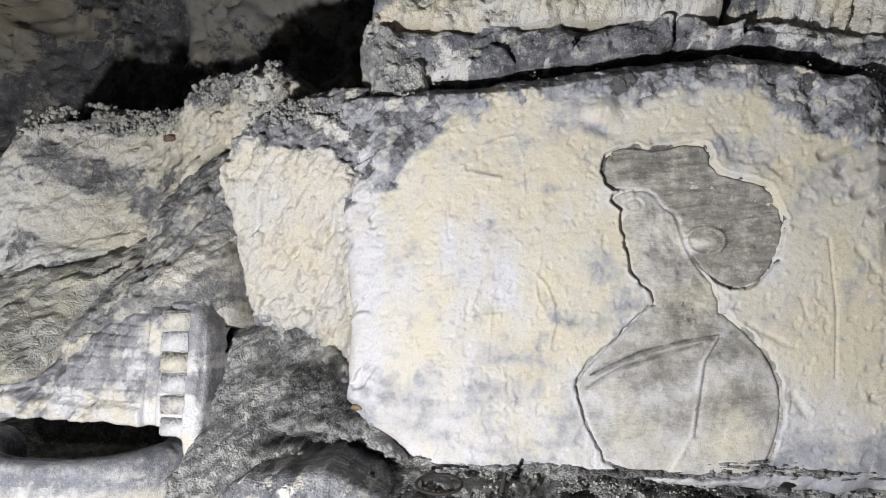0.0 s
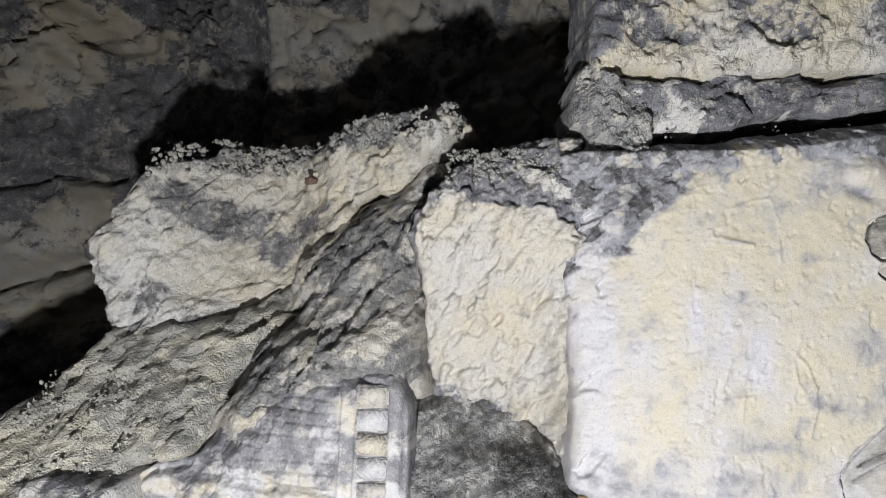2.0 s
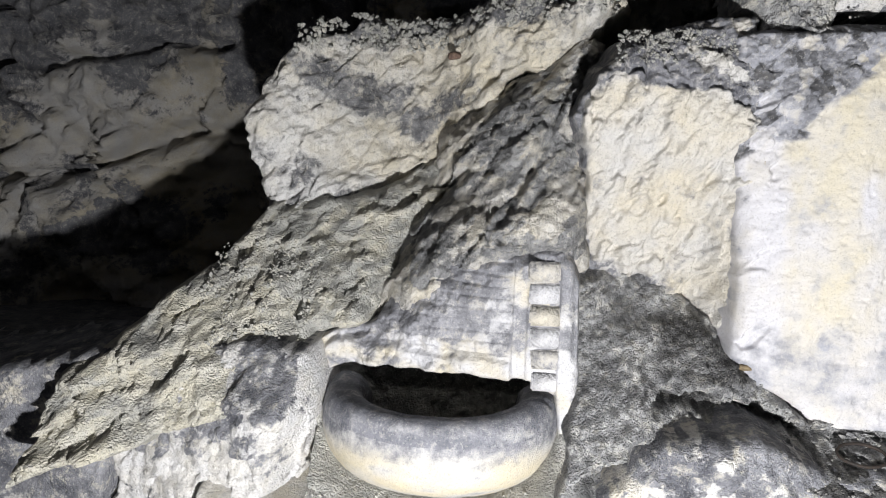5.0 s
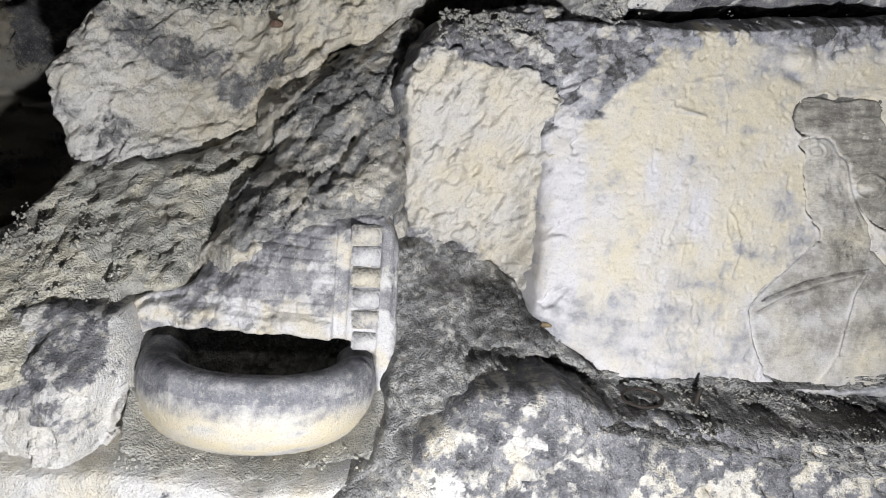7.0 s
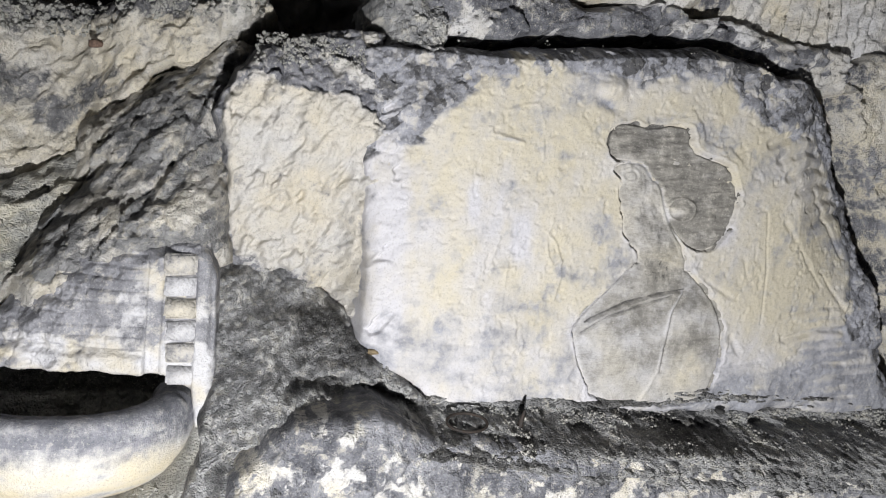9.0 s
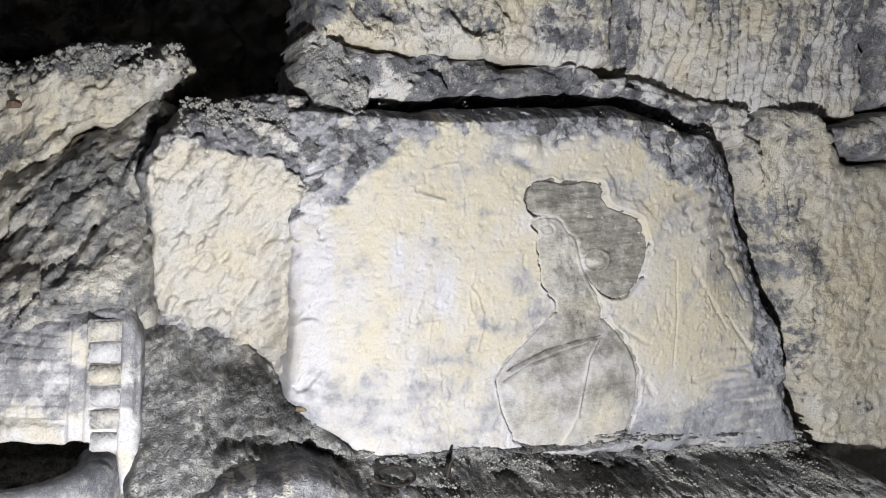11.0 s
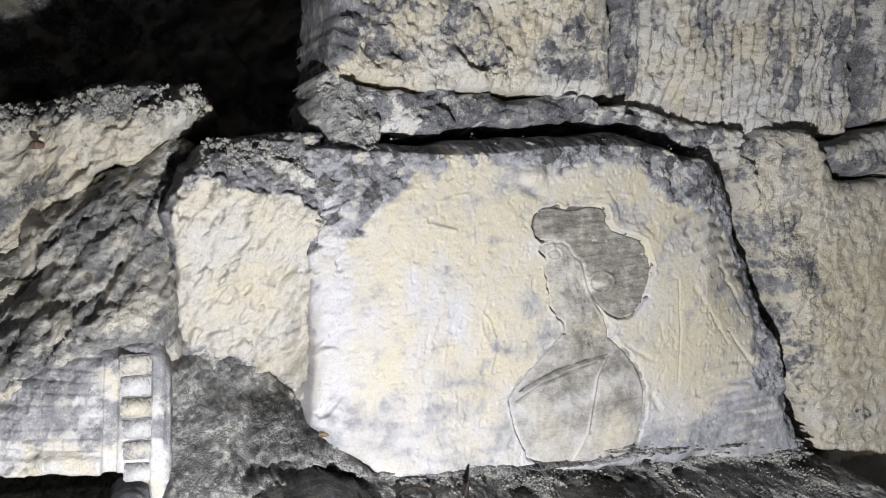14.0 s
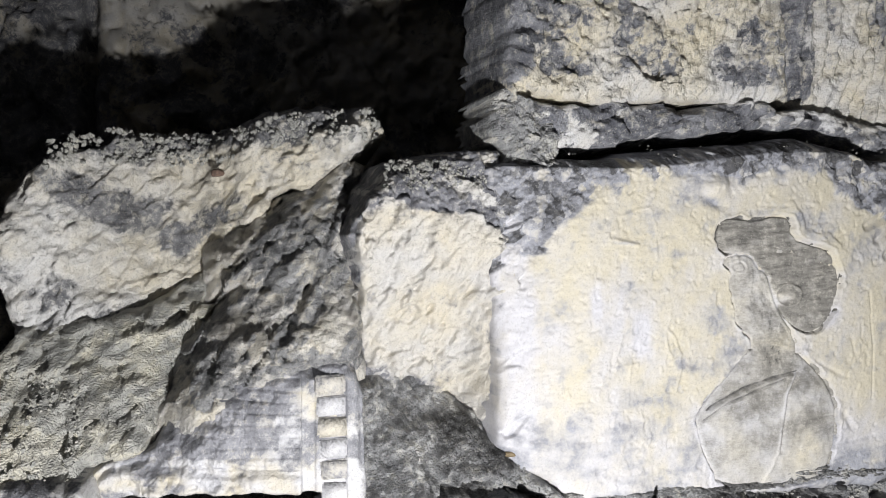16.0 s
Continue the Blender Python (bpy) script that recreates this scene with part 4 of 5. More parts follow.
def basin_shell(name, rows, parent, shade):
    """A half-round shell swelling out of the wall, from rows of (reach, height)."""
    cx, cy, cz, n = -0.402, 0.690, 1.323, 110
    verts, tones = [], []
    for r, z in rows:
        for j in range(n + 1):
            a = math.pi + math.pi * (j / n * 1.12 - 0.06)
            u, v = np.array(a * 0.09), np.array(z + r * 0.09)
            wob = 0.0014 * float(fbm(u, v, 0.03, 161, 2, 0, 2.5)) + 0.0006 * float(fbm(u, v, 0.006, 163, 3))
            verts.append((cx + (0.104 * r + wob) * math.cos(a), cy + (0.090 * r + wob) * math.sin(a), cz + z + wob + 0.008 * math.sin(a) * r * max(0.0, min(1.0, (z + 0.08) / 0.06))))
            tones += [*shade(a, r, z, float(fbm(u, v, 0.014, 162, 5, 0, 2.4))), 1]
    faces = [(i * (n + 1) + j, i * (n + 1) + j + 1, (i + 1) * (n + 1) + j + 1, (i + 1) * (n + 1) + j) for i in range(len(rows) - 1) for j in range(n)]
    me = bpy.data.meshes.new(name)
    me.from_pydata(verts, [], faces)
    me.attributes.new("tone", "FLOAT_COLOR", "POINT").data.foreach_set("color", tones)
    for p in me.polygons:
        p.use_smooth = True
    me.materials.append(BASIN_STONE)
    ob = new(name, me)
    ob.parent = parent
    return ob


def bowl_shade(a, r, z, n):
    # Shade of low light painted in: darker up the bowl and round its sides.
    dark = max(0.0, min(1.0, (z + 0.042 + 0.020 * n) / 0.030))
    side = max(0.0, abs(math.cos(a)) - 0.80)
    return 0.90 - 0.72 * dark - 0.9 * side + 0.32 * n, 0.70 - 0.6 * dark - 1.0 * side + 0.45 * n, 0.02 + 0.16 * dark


BASIN_STONE = rock("basin_limestone", speckle=0.6, edge=0.32, grit=0.7, lump=0.35, fleck_amount=0.3, dark=(0.11, 0.115, 0.135), mid=(0.28, 0.285, 0.32), white=(0.55, 0.55, 0.56), ochre=(0.57, 0.51, 0.38), break_up=0.5, stain=0.25)
basin = new("stone_basin")
tagged(basin, "small half-round limestone basin with a sooty rim and painted shade", "basin")
outer = [(math.cos(k / 28 * math.pi / 2) ** 0.6, -0.024 - 0.060 * math.sin(k / 28 * math.pi / 2) ** 0.85) for k in range(29)]
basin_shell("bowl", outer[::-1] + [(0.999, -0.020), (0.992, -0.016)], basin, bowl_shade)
# Colour goes black inside the rim to stand for the unlit hollow.
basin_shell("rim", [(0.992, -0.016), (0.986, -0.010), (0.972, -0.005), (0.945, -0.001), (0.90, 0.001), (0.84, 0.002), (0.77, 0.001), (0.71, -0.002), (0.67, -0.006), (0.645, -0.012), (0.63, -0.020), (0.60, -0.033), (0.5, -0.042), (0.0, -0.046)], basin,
            lambda a, r, z, n: (0.12 + 0.35 * n + 0.2 * max(0.0, (r - 0.9) / 0.1), 0.1, 0.30 + 0.60 * max(0.0, min(1.0, (0.74 - r) / 0.12)) + 0.1 * n))["label"] = "sooty rolled rim, its hollow darkened as shade"

# back and cheeks of the recess round the basin
RECESS = [(-0.512, 1.345), (-0.30, 1.345), (-0.285, 1.30), (-0.30, 1.262), (-0.35, 1.236), (-0.41, 1.226), (-0.47, 1.238), (-0.500, 1.258), (-0.508, 1.30)]


def recess_front(X, Z):
    d = np.hypot((X + 0.402) / 0.106, (Z - 1.335) / 0.092)
    return 0.735 - 0.120 * step(0.80, 1.30, d) * step(1.36, 1.25, Z) - 0.02 * step(1.0, 1.1, d) + 0.004 * broken(X, Z, 0.014, 171) + 0.0015 * fbm(X, Z, 0.006, 172)


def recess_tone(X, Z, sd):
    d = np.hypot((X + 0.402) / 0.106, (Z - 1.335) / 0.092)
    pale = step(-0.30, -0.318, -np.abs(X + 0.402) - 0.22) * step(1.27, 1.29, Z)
    # The back above the bowl is blackened in place of shade.
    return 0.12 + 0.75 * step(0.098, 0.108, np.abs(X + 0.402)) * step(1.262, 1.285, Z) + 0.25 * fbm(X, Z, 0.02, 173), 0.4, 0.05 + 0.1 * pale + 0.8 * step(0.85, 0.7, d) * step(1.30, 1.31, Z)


tagged(stone("basin_recess", RECESS, recess_front, recess_tone, MORTAR, h=0.0016, r=0.006, drop=0.004, depth=0.04, seed=18), "gritty hollow in the wall round the basin, its back blackened as shade", "recess")

PLINTH = [(-0.60, 1.236), (-0.47, 1.237), (-0.40, 1.226), (-0.33, 1.236), (-0.302, 1.245), (-0.285, 1.20), (-0.33, 0.95), (-0.70, 0.95), (-0.62, 1.20)]
tagged(stone("plinth_block", PLINTH, lambda X, Z: 0.600 + 0.003 * fbm(X, Z, 0.05, 175, 5) + 0.001 * fbm(X, Z, 0.01, 176) + 0.10 * np.clip(-0.42 - X, 0, 1), lambda X, Z, sd: (0.8 + 0.25 * fbm(X, Z, 0.04, 177), 0.35 + 0.3 * fbm(X, Z, 0.06, 178), 0.02), LIMESTONE, h=0.003, r=0.008, drop=0.008, depth=0.08, seed=19),
       "pale smooth limestone block below the basin", "stone block", "wall blocks")

# ---- the slope left of the niche ----
DIAG = [(-0.500, 1.352), (-0.496, 1.408), (-0.475, 1.45), (-0.430, 1.500), (-0.438, 1.551), (-0.385, 1.609), (-0.342, 1.632), (-0.300, 1.655), (-0.262, 1.645), (-0.270, 1.591), (-0.280, 1.488), (-0.278, 1.425), (-0.33, 1.428), (-0.394, 1.388), (-0.47, 1.362)]


def diag_front(X, Z):
    Y = 0.706 + 0.5 * (Z - 1.44) + 0.33 * np.clip(-0.33 - X, -0.02, 1) + 0.010 * fbm(X, Z, 0.05, 181, 5, 48, 2.2) + 0.014 * broken(X, Z, 0.024, 182, turn=48, stretch=2.0) + 0.002 * fbm(X, Z, 0.006, 183, 3) - 0.020 * blob(X, Z, -0.32, 1.48, 0.05, 0.06)
    Y += 0.022 * groove(line(X, Z, (-0.462, 1.45), (-0.42, 1.487), (-0.395, 1.51)) + 0.003 * fbm(X, Z, 0.02, 184), 0.006)
    Y += 0.014 * groove(line(X, Z, (-0.355, 1.468), (-0.345, 1.49), (-0.33, 1.515), (-0.31, 1.56)) + 0.003 * fbm(X, Z, 0.02, 185), 0.004)
    Y -= 0.024 * groove(line(X, Z, (-0.475, 1.372), (-0.40, 1.442), (-0.29, 1.478)), 0.03)
    return Y + 0.065 * np.exp(-(line(X, Z, (-0.50, 1.40), (-0.475, 1.45), (-0.430, 1.50), (-0.438, 1.551), (-0.385, 1.609), (-0.342, 1.632)) / 0.036) ** 2)


def diag_tone(X, Z, sd):
    n = fbm(X, Z, 0.03, 186, 5, 45, 1.6)
    return 0.42 + 0.5 * n + 0.6 * flakes(X, Z, 0.016, 187, turn=45, stretch=1.8) + 0.45 * blob(X, Z, -0.37, 1.60, 0.03, 0.03) + 0.35 * blob(X, Z, -0.43, 1.53, 0.03, 0.03) + 0.35 * blob(X, Z, -0.335, 1.46, 0.05, 0.02) + 0.3 * blob(X, Z, -0.42, 1.40, 0.05, 0.012), 0.5, 0.1 + 0.1 * n


tagged(stone("rock_slope", DIAG, diag_front, diag_tone, GREY_ROCK, h=0.0018, r=0.05, drop=0.045, depth=0.10, seed=20), "dark grey rough rock running slantwise up the wall", "rock")

MORT = [(-0.478, 1.368), (-0.462, 1.409), (-0.400, 1.506), (-0.42, 1.53), (-0.500, 1.485), (-0.60, 1.470), (-0.628, 1.43), (-0.68, 1.375), (-0.735, 1.325), (-0.74, 1.25), (-0.647, 1.275), (-0.57, 1.30), (-0.535, 1.330), (-0.525, 1.358)]


def mort_front(X, Z):
    lean = np.clip(Z - 1.300 - 0.10 * np.clip(-0.6 - X, -0.1, 0.3) * 0, -0.05, 1)
    return 0.625 + 1.16 * lean + 0.012 * fbm(X, Z, 0.05, 191, 5) + 0.012 * broken(X, Z, 0.022, 192, turn=20, stretch=1.4) + 0.06 * np.clip(-0.62 - X, 0, 1) + 0.016 * groove(line(X, Z, (-0.66, 1.40), (-0.61, 1.425), (-0.55, 1.425)), 0.007) * (0.4 + vnoise(X * 90, Z * 90, 5))


tagged(stone("mortar_slope", MORT, mort_front, lambda X, Z, sd: (0.44 + 0.3 * fbm(X, Z, 0.02, 194, 5) + 0.32 * flakes(X, Z, 0.012, 196, turn=20, stretch=1.6) + 0.25 * step(-0.52, -0.6, X) * step(1.42, 1.36, Z), 0.65, 0.05 + 0.1 * fbm(X, Z, 0.04, 195)), MORTAR, h=0.002, r=0.02, drop=0.015, depth=0.12, seed=21),
       "crumbling greenish-grey mortar slope below the boulder", "mortar")

BOULDER = [(-0.637, 1.585), (-0.636, 1.526), (-0.612, 1.448), (-0.553, 1.435), (-0.505, 1.445), (-0.440, 1.495), (-0.400, 1.560), (-0.353, 1.615), (-0.281, 1.628), (-0.248, 1.680), (-0.275, 1.697), (-0.33, 1.700), (-0.39, 1.688), (-0.441, 1.686), (-0.527, 1.668), (-0.600, 1.632)]


def boulder_front(X, Z):
    top = 1.672 + 0.022 * step(-0.42, -0.33, X) - 0.20 * np.clip(-0.53 - X, 0, 1)
    Y = 0.838 + 0.080 * np.exp(-((X + 0.47) / 0.075) ** 2) + 0.22 * (Z - 1.56) - 0.32 * np.clip(X + 0.44, 0, 1) + 1.6 * np.clip(Z - top, 0, 1)
    Y += 0.010 * fbm(X, Z, 0.08, 201, 3) + 0.018 * peel(X, Z, 0.070, 202, 2, 0.15, turn=40, stretch=1.5) + 0.010 * peel(X, Z, 0.030, 207, 2, 0.18, turn=55, stretch=1.7) + 0.004 * broken(X, Z, 0.020, 211, turn=40, stretch=1.8) + 0.0016 * fbm(X, Z, 0.009, 203, 4)
    crumbly = step(1.630, 1.665, Z - 0.06 * np.clip(X + 0.45, 0, 1) + 0.008 * fbm(X, Z, 0.03, 208))
    return Y + crumbly * (0.007 * peel(X, Z, 0.016, 204, 3, 0.3) - 0.004 * step(0.1, 0.5, fbm(X, Z, 0.008, 209, 2)))


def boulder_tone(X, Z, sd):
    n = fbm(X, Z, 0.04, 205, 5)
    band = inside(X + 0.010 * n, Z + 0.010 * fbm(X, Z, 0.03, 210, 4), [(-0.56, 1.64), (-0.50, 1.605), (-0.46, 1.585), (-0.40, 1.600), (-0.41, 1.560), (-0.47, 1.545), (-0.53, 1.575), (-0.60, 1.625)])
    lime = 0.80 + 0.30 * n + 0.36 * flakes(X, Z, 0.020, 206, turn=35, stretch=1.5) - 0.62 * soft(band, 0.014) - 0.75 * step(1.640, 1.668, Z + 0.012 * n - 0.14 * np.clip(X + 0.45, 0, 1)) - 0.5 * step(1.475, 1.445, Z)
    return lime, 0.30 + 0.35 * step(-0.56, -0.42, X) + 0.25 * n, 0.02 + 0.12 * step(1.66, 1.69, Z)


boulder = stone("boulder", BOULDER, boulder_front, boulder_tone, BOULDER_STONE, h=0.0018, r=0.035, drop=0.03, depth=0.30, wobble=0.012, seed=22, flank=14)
tagged(boulder, "big rounded cream boulder with a grey top", "boulder")

# lower left blocks
LEFT_A = [(-0.692, 1.312), (-0.652, 1.334), (-0.60, 1.350), (-0.555, 1.354), (-0.518, 1.352), (-0.509, 1.325), (-0.508, 1.28), (-0.524, 1.236), (-0.60, 1.222), (-0.702, 1.19)]
tagged(stone("wall_block", LEFT_A, lambda X, Z: 0.620 + 1.05 * np.clip(Z - 1.308, 0, 1) + 0.34 * np.clip(-0.55 - X, 0, 1) + 0.005 * fbm(X, Z, 0.05, 211, 5) + 0.006 * broken(X, Z, 0.022, 212) + 0.03 * groove(line(X, Z, (-0.508, 1.35), (-0.510, 1.30), (-0.528, 1.235)), 0.012),
             lambda X, Z, sd: (0.42 + 0.3 * fbm(X, Z, 0.035, 213, 5) + 0.5 * flakes(X, Z, 0.014, 214) + 0.5 * step(1.27, 1.24, Z) + 0.5 * step(-0.53, -0.515, X), 0.25, 0.05), LIMESTONE, h=0.0022, r=0.006, drop=0.005, depth=0.10, seed=23),
       "grey block with cream flaking patches beside the basin", "stone block", "wall blocks")
LEFT_B = [(-1.15, 1.285), (-0.82, 1.314), (-0.714, 1.337), (-0.701, 1.340), (-0.707, 1.253), (-0.715, 0.95), (-1.15, 0.95)]
tagged(stone("wall_block", LEFT_B, lambda X, Z: 0.668 + 0.05 * np.clip(-0.72 - X, 0, 1) + 0.005 * fbm(X, Z, 0.06, 215, 5) + 0.002 * fbm(X, Z, 0.012, 216), mottled(0.32, 0.3, 217, 0.04, 0.5), LIMESTONE, h=0.003, r=0.01, drop=0.010, depth=0.12, seed=24),
       "pale grey dressed block with a straight edge", "stone block", "wall blocks")

# ---- the gallery behind and around ----
def gallery_front(X, Z):
    side = np.clip(-0.78 - X, 0, 2)
    Y = 1.36 - 0.42 * np.clip(side, 0, 0.25) + 0.02 * side + 0.35 * np.clip(Z - 1.75, -0.6, 0.3) * step(-0.6, -0.9, X)
    Y += 0.035 * fbm(X, Z, 0.25, 221, 5) + 0.030 * broken(X, Z, 0.10, 222, turn=-50, stretch=1.6) + 0.018 * broken(X, Z, 0.045, 230, turn=40, stretch=1.5)
    Y += 0.06 * groove(line(X, Z, (-0.645, 2.3), (-0.640, 1.95), (-0.63, 1.6)) + 0.006 * fbm(X, Z, 0.05, 224), 0.012)
    Y += 0.05 * groove(line(X, Z, (-1.3, 1.62), (-1.05, 1.66), (-0.93, 1.70), (-0.86, 1.69)) + 0.008 * fbm(X, Z, 0.05, 225), 0.010)
    Y += 0.07 * groove(line(X, Z, (-1.25, 1.46), (-1.02, 1.48), (-0.90, 1.55), (-0.82, 1.55)) + 0.008 * fbm(X, Z, 0.05, 226), 0.012)
    Y -= 0.05 * blob(X, Z, -0.90, 1.64, 0.06, 0.05, 20)
    return Y


def gallery_tone(X, Z, sd):
    n = fbm(X, Z, 0.12, 227, 5)
    return 0.16 + 0.35 * n + 0.5 * flakes(X, Z, 0.06, 229, turn=-45, stretch=1.5) + 0.5 * step(1.75, 1.55, Z) * step(-0.7, -0.8, X) + 0.45 * step(-0.66, -0.60, X) + 0.6 * blob(X, Z, -0.90, 1.645, 0.06, 0.05, 20) + 0.2 * blob(X, Z, -1.0, 1.9, 0.2, 0.1), 0.5 + 0.3 * fbm(X, Z, 0.2, 228), 0.06 + 0.12 * n


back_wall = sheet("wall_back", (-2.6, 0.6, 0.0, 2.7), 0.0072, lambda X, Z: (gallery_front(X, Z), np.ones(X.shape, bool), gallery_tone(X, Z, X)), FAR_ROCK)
tagged(back_wall, "uneven quarried rock wall of the gallery behind the ledge", "wall", kind="structure")


def bed(name, x0, x1, y0, y1, z0, z1, seed, label, category, h=0.02, amount=0.012):
    """A rough solid of bedrock: six uneven faces."""
    bm = bmesh.new()
    bmesh.ops.create_cube(bm, size=1.0)
    cuts = max(2, min(40, int(max(x1 - x0, z1 - z0, y1 - y0) / h / 2)))
    bmesh.ops.subdivide_edges(bm, edges=list(bm.edges), cuts=cuts, use_grid_fill=True)
    for v in bm.verts:
        p = Vector(((x0 + x1) / 2 + v.co.x * (x1 - x0), (y0 + y1) / 2 + v.co.y * (y1 - y0), (z0 + z1) / 2 + v.co.z * (z1 - z0)))
        v.co = p + amount * noise.noise_vector(p * 9.0 + Vector((seed, 0, 0)))
    me = bpy.data.meshes.new(name)
    bm.to_mesh(me)
    bm.free()
    layer = me.attributes.new("tone", "FLOAT_COLOR", "POINT")
    layer.data.foreach_set("color", [v for k in range(len(me.vertices)) for v in (0.15, 0.4, 0.15, 1.0)])
    for p in me.polygons:
        p.use_smooth = True
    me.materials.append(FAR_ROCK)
    return tagged(new(name, me), label, category, kind="structure")


bed("bedrock_core", 0.02, 1.58, 0.80, 1.30, 0.02, 2.65, 1, "rough grey core of the wall behind the facing stones", "wall")
bed("bedrock_core", -0.585, 0.06, 0.99, 1.22, 0.02, 1.60, 2, "rough grey core under the ledge", "wall")
bed("bedrock_core", -2.5, -0.60, 0.80, 1.34, 0.02, 1.28, 3, "grey rubble floor of the gully behind the blocks", "wall")
bed("bedrock_core", -2.5, 1.58, 0.72, 0.84, 0.02, 1.22, 4, "grey rock foot of the wall", "wall")


def slab(name, x0, x1, y0, y1, z0, z1, seed, label):
    return bed(name, x0, x1, y0, y1, z0, z1, seed, label, name.split("_")[0], h=0.08, amount=0.03)


slab("floor", -2.6, 1.6, -2.4, 1.5, -0.12, 0.0, 5, "trodden grey rock floor of the gallery")
slab("ceiling", -2.6, 1.6, -2.4, 1.5, 2.62, 2.75, 6, "rough grey rock ceiling of the gallery")
slab("wall_south", -2.6, 1.6, -2.5, -2.35, 0.0, 2.7, 7, "rough grey rock wall of the gallery")
slab("wall_west", -2.7, -2.5, -2.4, 1.5, 0.0, 2.7, 8, "rough grey rock wall closing the gallery")
slab("wall_east", 1.55, 1.7, -2.4, 1.5, 0.0, 2.7, 9, "rough grey rock wall closing the gallery")

# ---- small things ----
def tube(points, radius, sides=10, closed=False):
    bm = bmesh.new()
    rings = []
    n = len(points)
    for k, p in enumerate(points):
        a, b = points[(k - 1) % n if closed else max(k - 1, 0)], points[(k + 1) % n if closed else min(k + 1, n - 1)]
        d = (Vector(b) - Vector(a)).normalized()
        u = d.orthogonal().normalized() if abs(d.z) > 0.9 else d.cross(Vector((0, 0, 1))).normalized()
        v = d.cross(u)
        r = radius(k / (n - 1)) if callable(radius) else radius
        rings.append([bm.verts.new(Vector(p) + r * (math.cos(t) * u + math.sin(t) * v)) for t in (2 * math.pi * j / sides for j in range(sides))])
    for k in range(n if closed else n - 1):
        for j in range(sides):
            bm.faces.new((rings[k][j], rings[k][(j + 1) % sides], rings[(k + 1) % n][(j + 1) % sides], rings[(k + 1) % n][j]))
    return bm


ring_points = [(-0.073 + 0.018 * math.cos(a), 0.622 + 0.012 * math.sin(a), 1.3110 + 0.0045 * math.sin(a)) for a in (2 * math.pi * k / 40 for k in range(40))]
ring = part("iron_ring", tube(ring_points, 0.0013, closed=True), IRON, None)
tagged(ring, "rusty iron ring lying in the grit of the ledge", "ring")
nail = part("iron_spike", tube([(-0.0255, 0.622, 1.296), (-0.0245, 0.6215, 1.306), (-0.0228, 0.621, 1.316), (-0.0212, 0.620, 1.3225)], lambda s: 0.0030 * (1 - s) + 0.0010), IRON, None)
tagged(nail, "short dark iron spike standing in the ledge", "spike")


def crumbs(name, label, count, spread, size, tone, seed):
    """Loose grit: many small uneven lumps as one mass."""
    rnd = random.Random(seed)
    base = [(0, 0, 1), (0.9, 0, 0.4), (0.28, 0.85, 0.45), (-0.72, 0.53, 0.4), (-0.72, -0.53, 0.45), (0.28, -0.85, 0.4), (0.72, 0.53, -0.45), (-0.28, 0.85, -0.4), (-0.9, 0, -0.45), (-0.28, -0.85, -0.4), (0.72, -0.53, -0.4), (0, 0, -1)]
    tris = [(0, 1, 2), (0, 2, 3), (0, 3, 4), (0, 4, 5), (0, 5, 1), (1, 6, 2), (2, 7, 3), (3, 8, 4), (4, 9, 5), (5, 10, 1), (2, 6, 7), (3, 7, 8), (4, 8, 9), (5, 9, 10), (1, 10, 6), (11, 7, 6), (11, 8, 7), (11, 9, 8), (11, 10, 9), (11, 6, 10)]
    verts, faces, tones = [], [], []
    for _ in range(count):
        p = spread(rnd)
        s = size[0] + (size[1] - size[0]) * rnd.random() ** 3
        e = Euler((rnd.uniform(0, 6), rnd.uniform(0, 6), rnd.uniform(0, 6))).to_matrix()
        k = len(verts)
        value = [tone[0] + rnd.uniform(-0.35, 0.35), tone[1] + rnd.uniform(-0.2, 0.2), tone[2], 1]
        for b in base:
            q = e @ Vector((b[0] * s * rnd.uniform(0.7, 1.2), b[1] * s * rnd.uniform(0.6, 1.1), b[2] * s * rnd.uniform(0.5, 0.9)))
            verts.append((p[0] + q.x, p[1] + q.y, p[2] + q.z))
            tones += value
        faces += [(a + k, b + k, c + k) for a, b, c in tris]
    me = bpy.data.meshes.new(name)
    me.from_pydata(verts, [], faces)
    me.attributes.new("tone", "FLOAT_COLOR", "POINT").data.foreach_set("color", tones)
    me.materials.append(MORTAR)
    return tagged(new(name, me), label, "rubble", kind="stuff")


def on_face(x0, x1, z_low, z_high, face, bias=1.0, sink=0.0, clump=0.02):
    def spread(rnd):
        for _ in range(12):
            x = rnd.uniform(x0, x1)
            z = z_low(x) + (z_high(x) - z_low(x)) * rnd.random() ** bias
            if float(fbm(np.array(x), np.array(z), clump, 300, 3)) > rnd.uniform(-0.3, 0.5):
                break
        return x, float(face(np.array(x), np.array(z))) + sink, z
    return spread


crumbs("rubble", "pale crumbs and grit along the top of the boulder", 2000, on_face(-0.585, -0.258, lambda x: 1.640 - 0.22 * max(0, -0.53 - x) + 0.02 * min(1, max(0, (x + 0.42) / 0.08)), lambda x: 1.680 - 0.30 * max(0, -0.53 - x) + 0.014 * min(1, max(0, (x + 0.42) / 0.08)), boulder_front, 0.8, sink=0.001, clump=0.009), (0.0004, 0.0042), (0.2, 0.4, 0.15), 1)
crumbs("rubble", "dark grit along the broken top of the pier", 700, on_face(-0.265, -0.165, lambda x: 1.606, lambda x: 1.634, pier_front, 0.7), (0.0006, 0.0026), (0.1, 0.4, 0.2), 2)
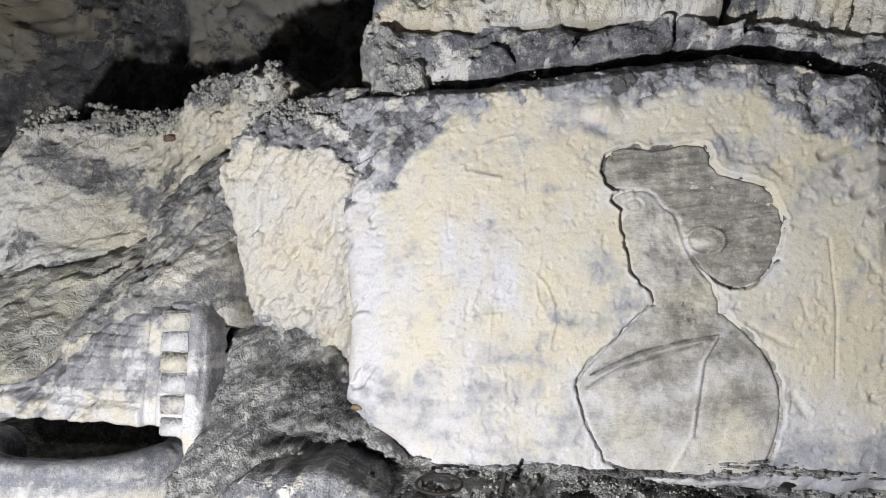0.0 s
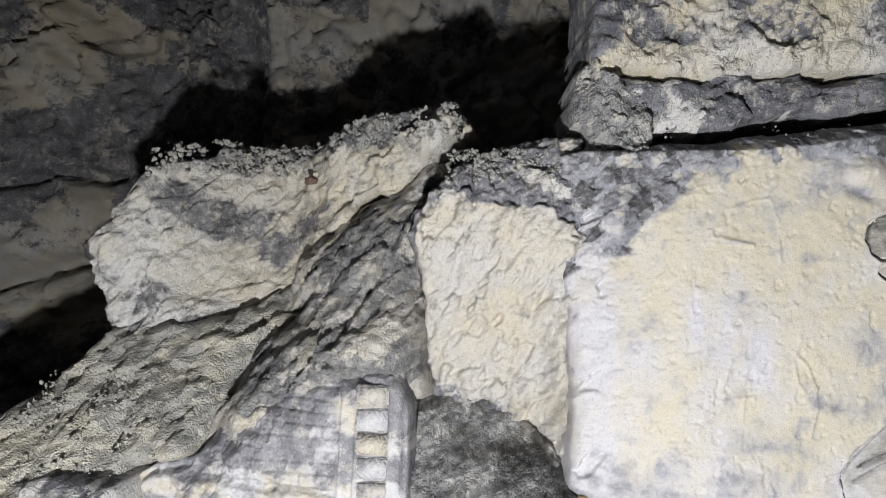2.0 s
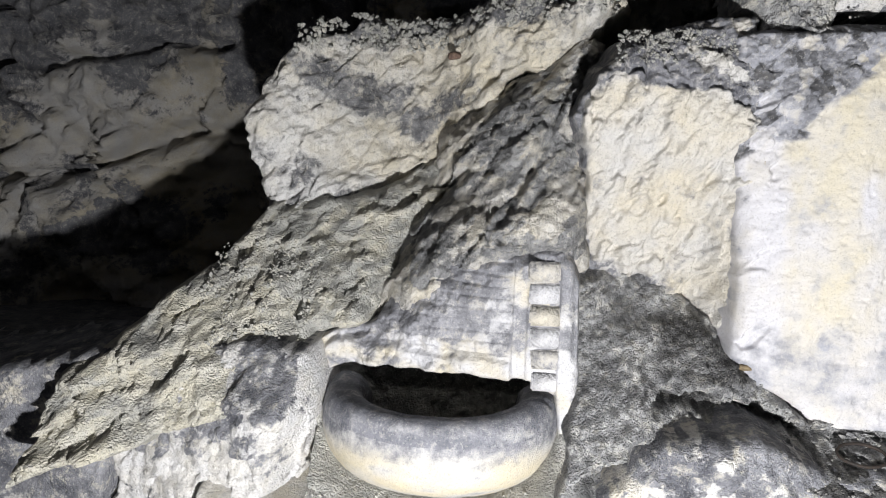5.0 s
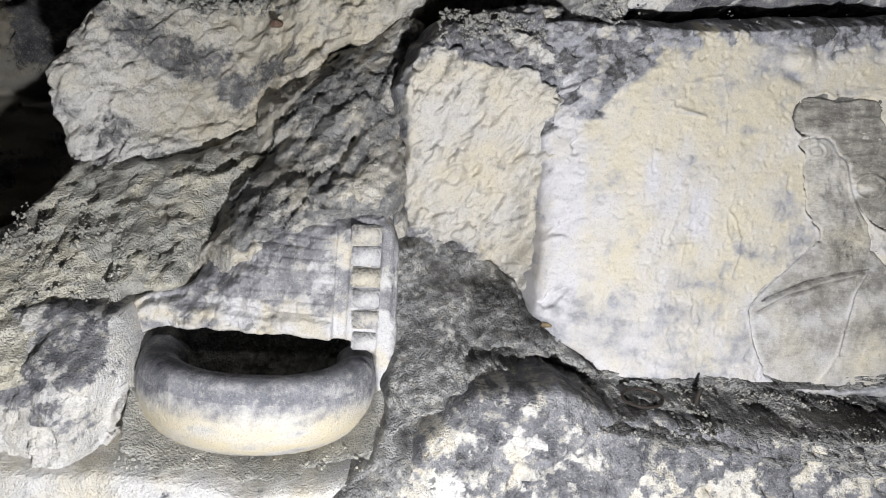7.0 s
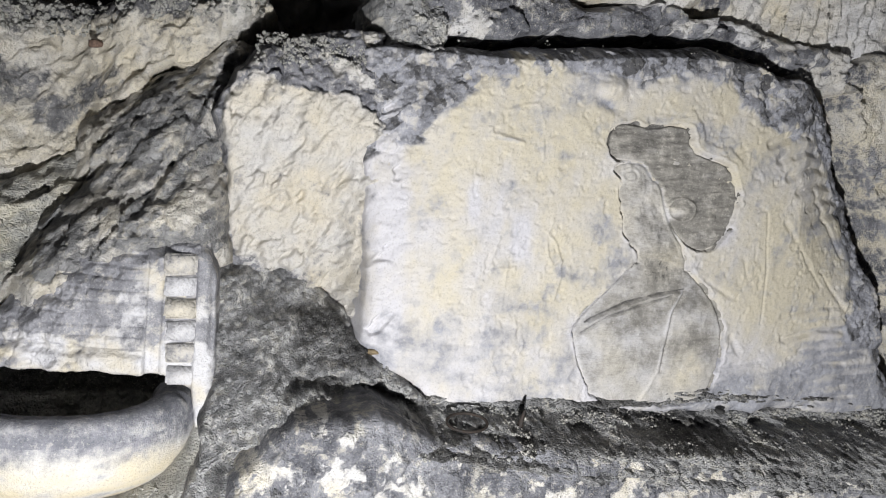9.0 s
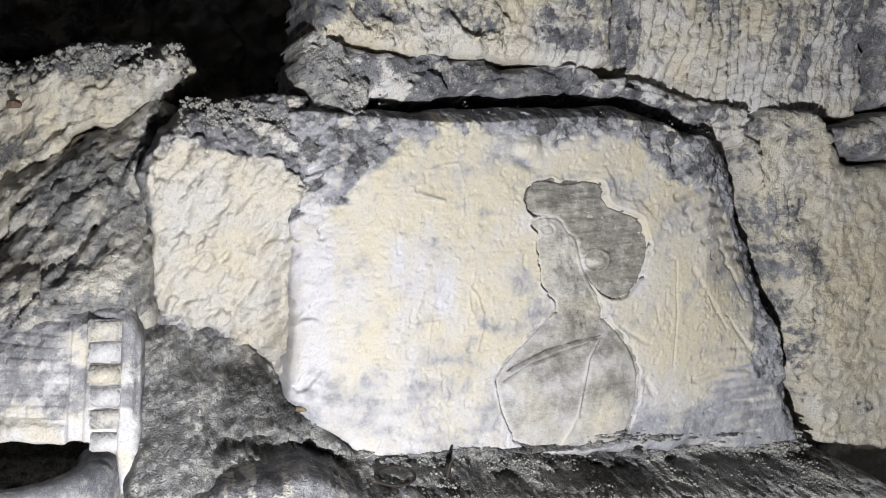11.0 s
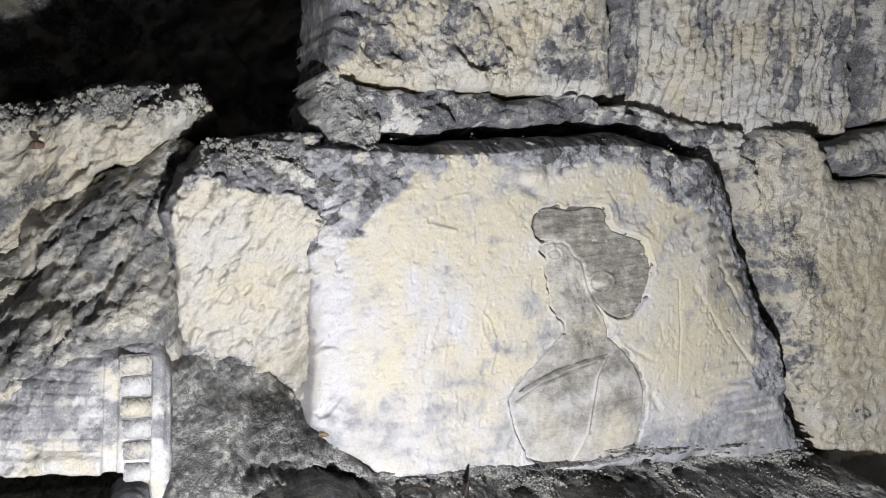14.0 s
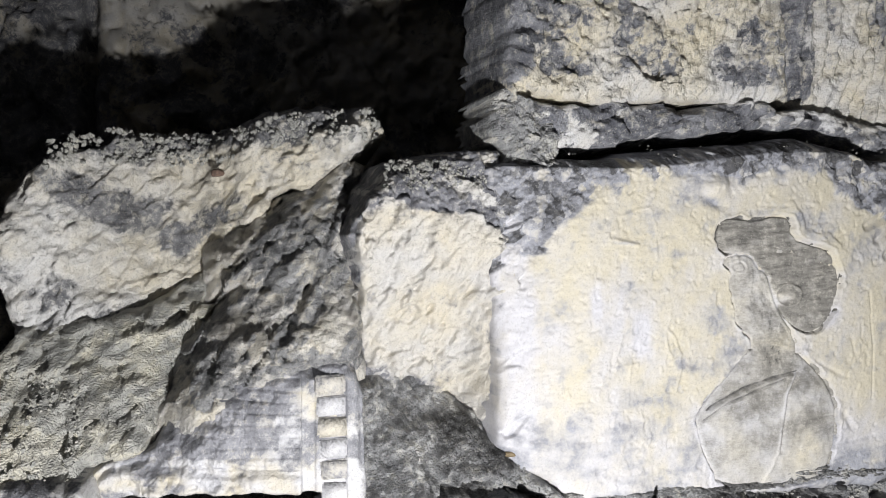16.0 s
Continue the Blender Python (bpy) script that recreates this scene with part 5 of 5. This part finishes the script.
crumbs("rubble", "dark grit lying on the ledge under the panel", 2200, on_face(-0.13, 0.43, lambda x: 1.290 - 0.06 * max(0, x - 0.2), lambda x: 1.316, ledge_front, 0.8), (0.0006, 0.0022), (-0.05, 0.5, 0.2), 3)
crumbs("rubble", "grit on the slope of mortar", 700, on_face(-0.64, -0.53, lambda x: 1.33 - 0.3 * (x + 0.55), lambda x: 1.43, mort_front), (0.0008, 0.0035), (0.3, 0.6, 0.05), 4)
crumbs("rubble", "grit gathered under the basin", 260, on_face(-0.50, -0.31, lambda x: 1.236 + 1.4 * (x + 0.405) ** 2, lambda x: 1.246 + 1.6 * (x + 0.405) ** 2, recess_front), (0.0008, 0.0025), (0.35, 0.6, 0.05), 5)
crumbs("rubble", "grit on the dusty top of the panel", 60, on_face(-0.12, 0.30, lambda x: 1.632 + 0.02 * min(1, max(0, (x + 0.05) / 0.2)) - 0.1 * max(0, x - 0.2), lambda x: 1.652 + 0.014 * min(1, max(0, (x + 0.05) / 0.2)) - 0.1 * max(0, x - 0.2), panel_front), (0.0005, 0.0014), (-0.2, 0.4, 0.4), 6)

def chip(name, label, category, place, size, colour, seed):
    """A small broken piece."""
    rnd = random.Random(seed)
    bm = bmesh.new()
    bmesh.ops.create_icosphere(bm, subdivisions=2, radius=1.0)
    for v in bm.verts:
        v.co = Vector((v.co.x * size[0], v.co.y * size[1], v.co.z * size[2])) * rnd.uniform(0.75, 1.1)
        v.co += Vector(place)
    m, t, bsdf = nodes_of(name)
    t.links.new(mixer(t, ramp(t, grain(t, 350), 0.35, 0.65), (*colour, 1), (*(c * 0.45 for c in colour), 1)), bsdf.inputs["Base Color"])
    bsdf.inputs["Roughness"].default_value = 0.85
    return tagged(part(name, bm, m, None), label, category)


chip("brown_flake", "small rust-brown flake stuck to the boulder", "flake", (-0.420, 0.874, 1.630), (0.008, 0.008, 0.005), (0.20, 0.13, 0.10), 1)
chip("yellow_chip", "small yellow-brown chip at the panel's corner", "chip", (-0.150, 0.674, 1.360), (0.007, 0.006, 0.003), (0.26, 0.20, 0.12), 2)
chip("dark_pebble", "small dark pebble lying on the ledge", "pebble", (0.196, 0.648, 1.313), (0.005, 0.006, 0.003), (0.05, 0.05, 0.05), 3)
chip("white_pebble", "small pale pebble in the grit", "pebble", (-0.178, 0.595, 1.305), (0.006, 0.006, 0.004), (0.6, 0.58, 0.52), 4)
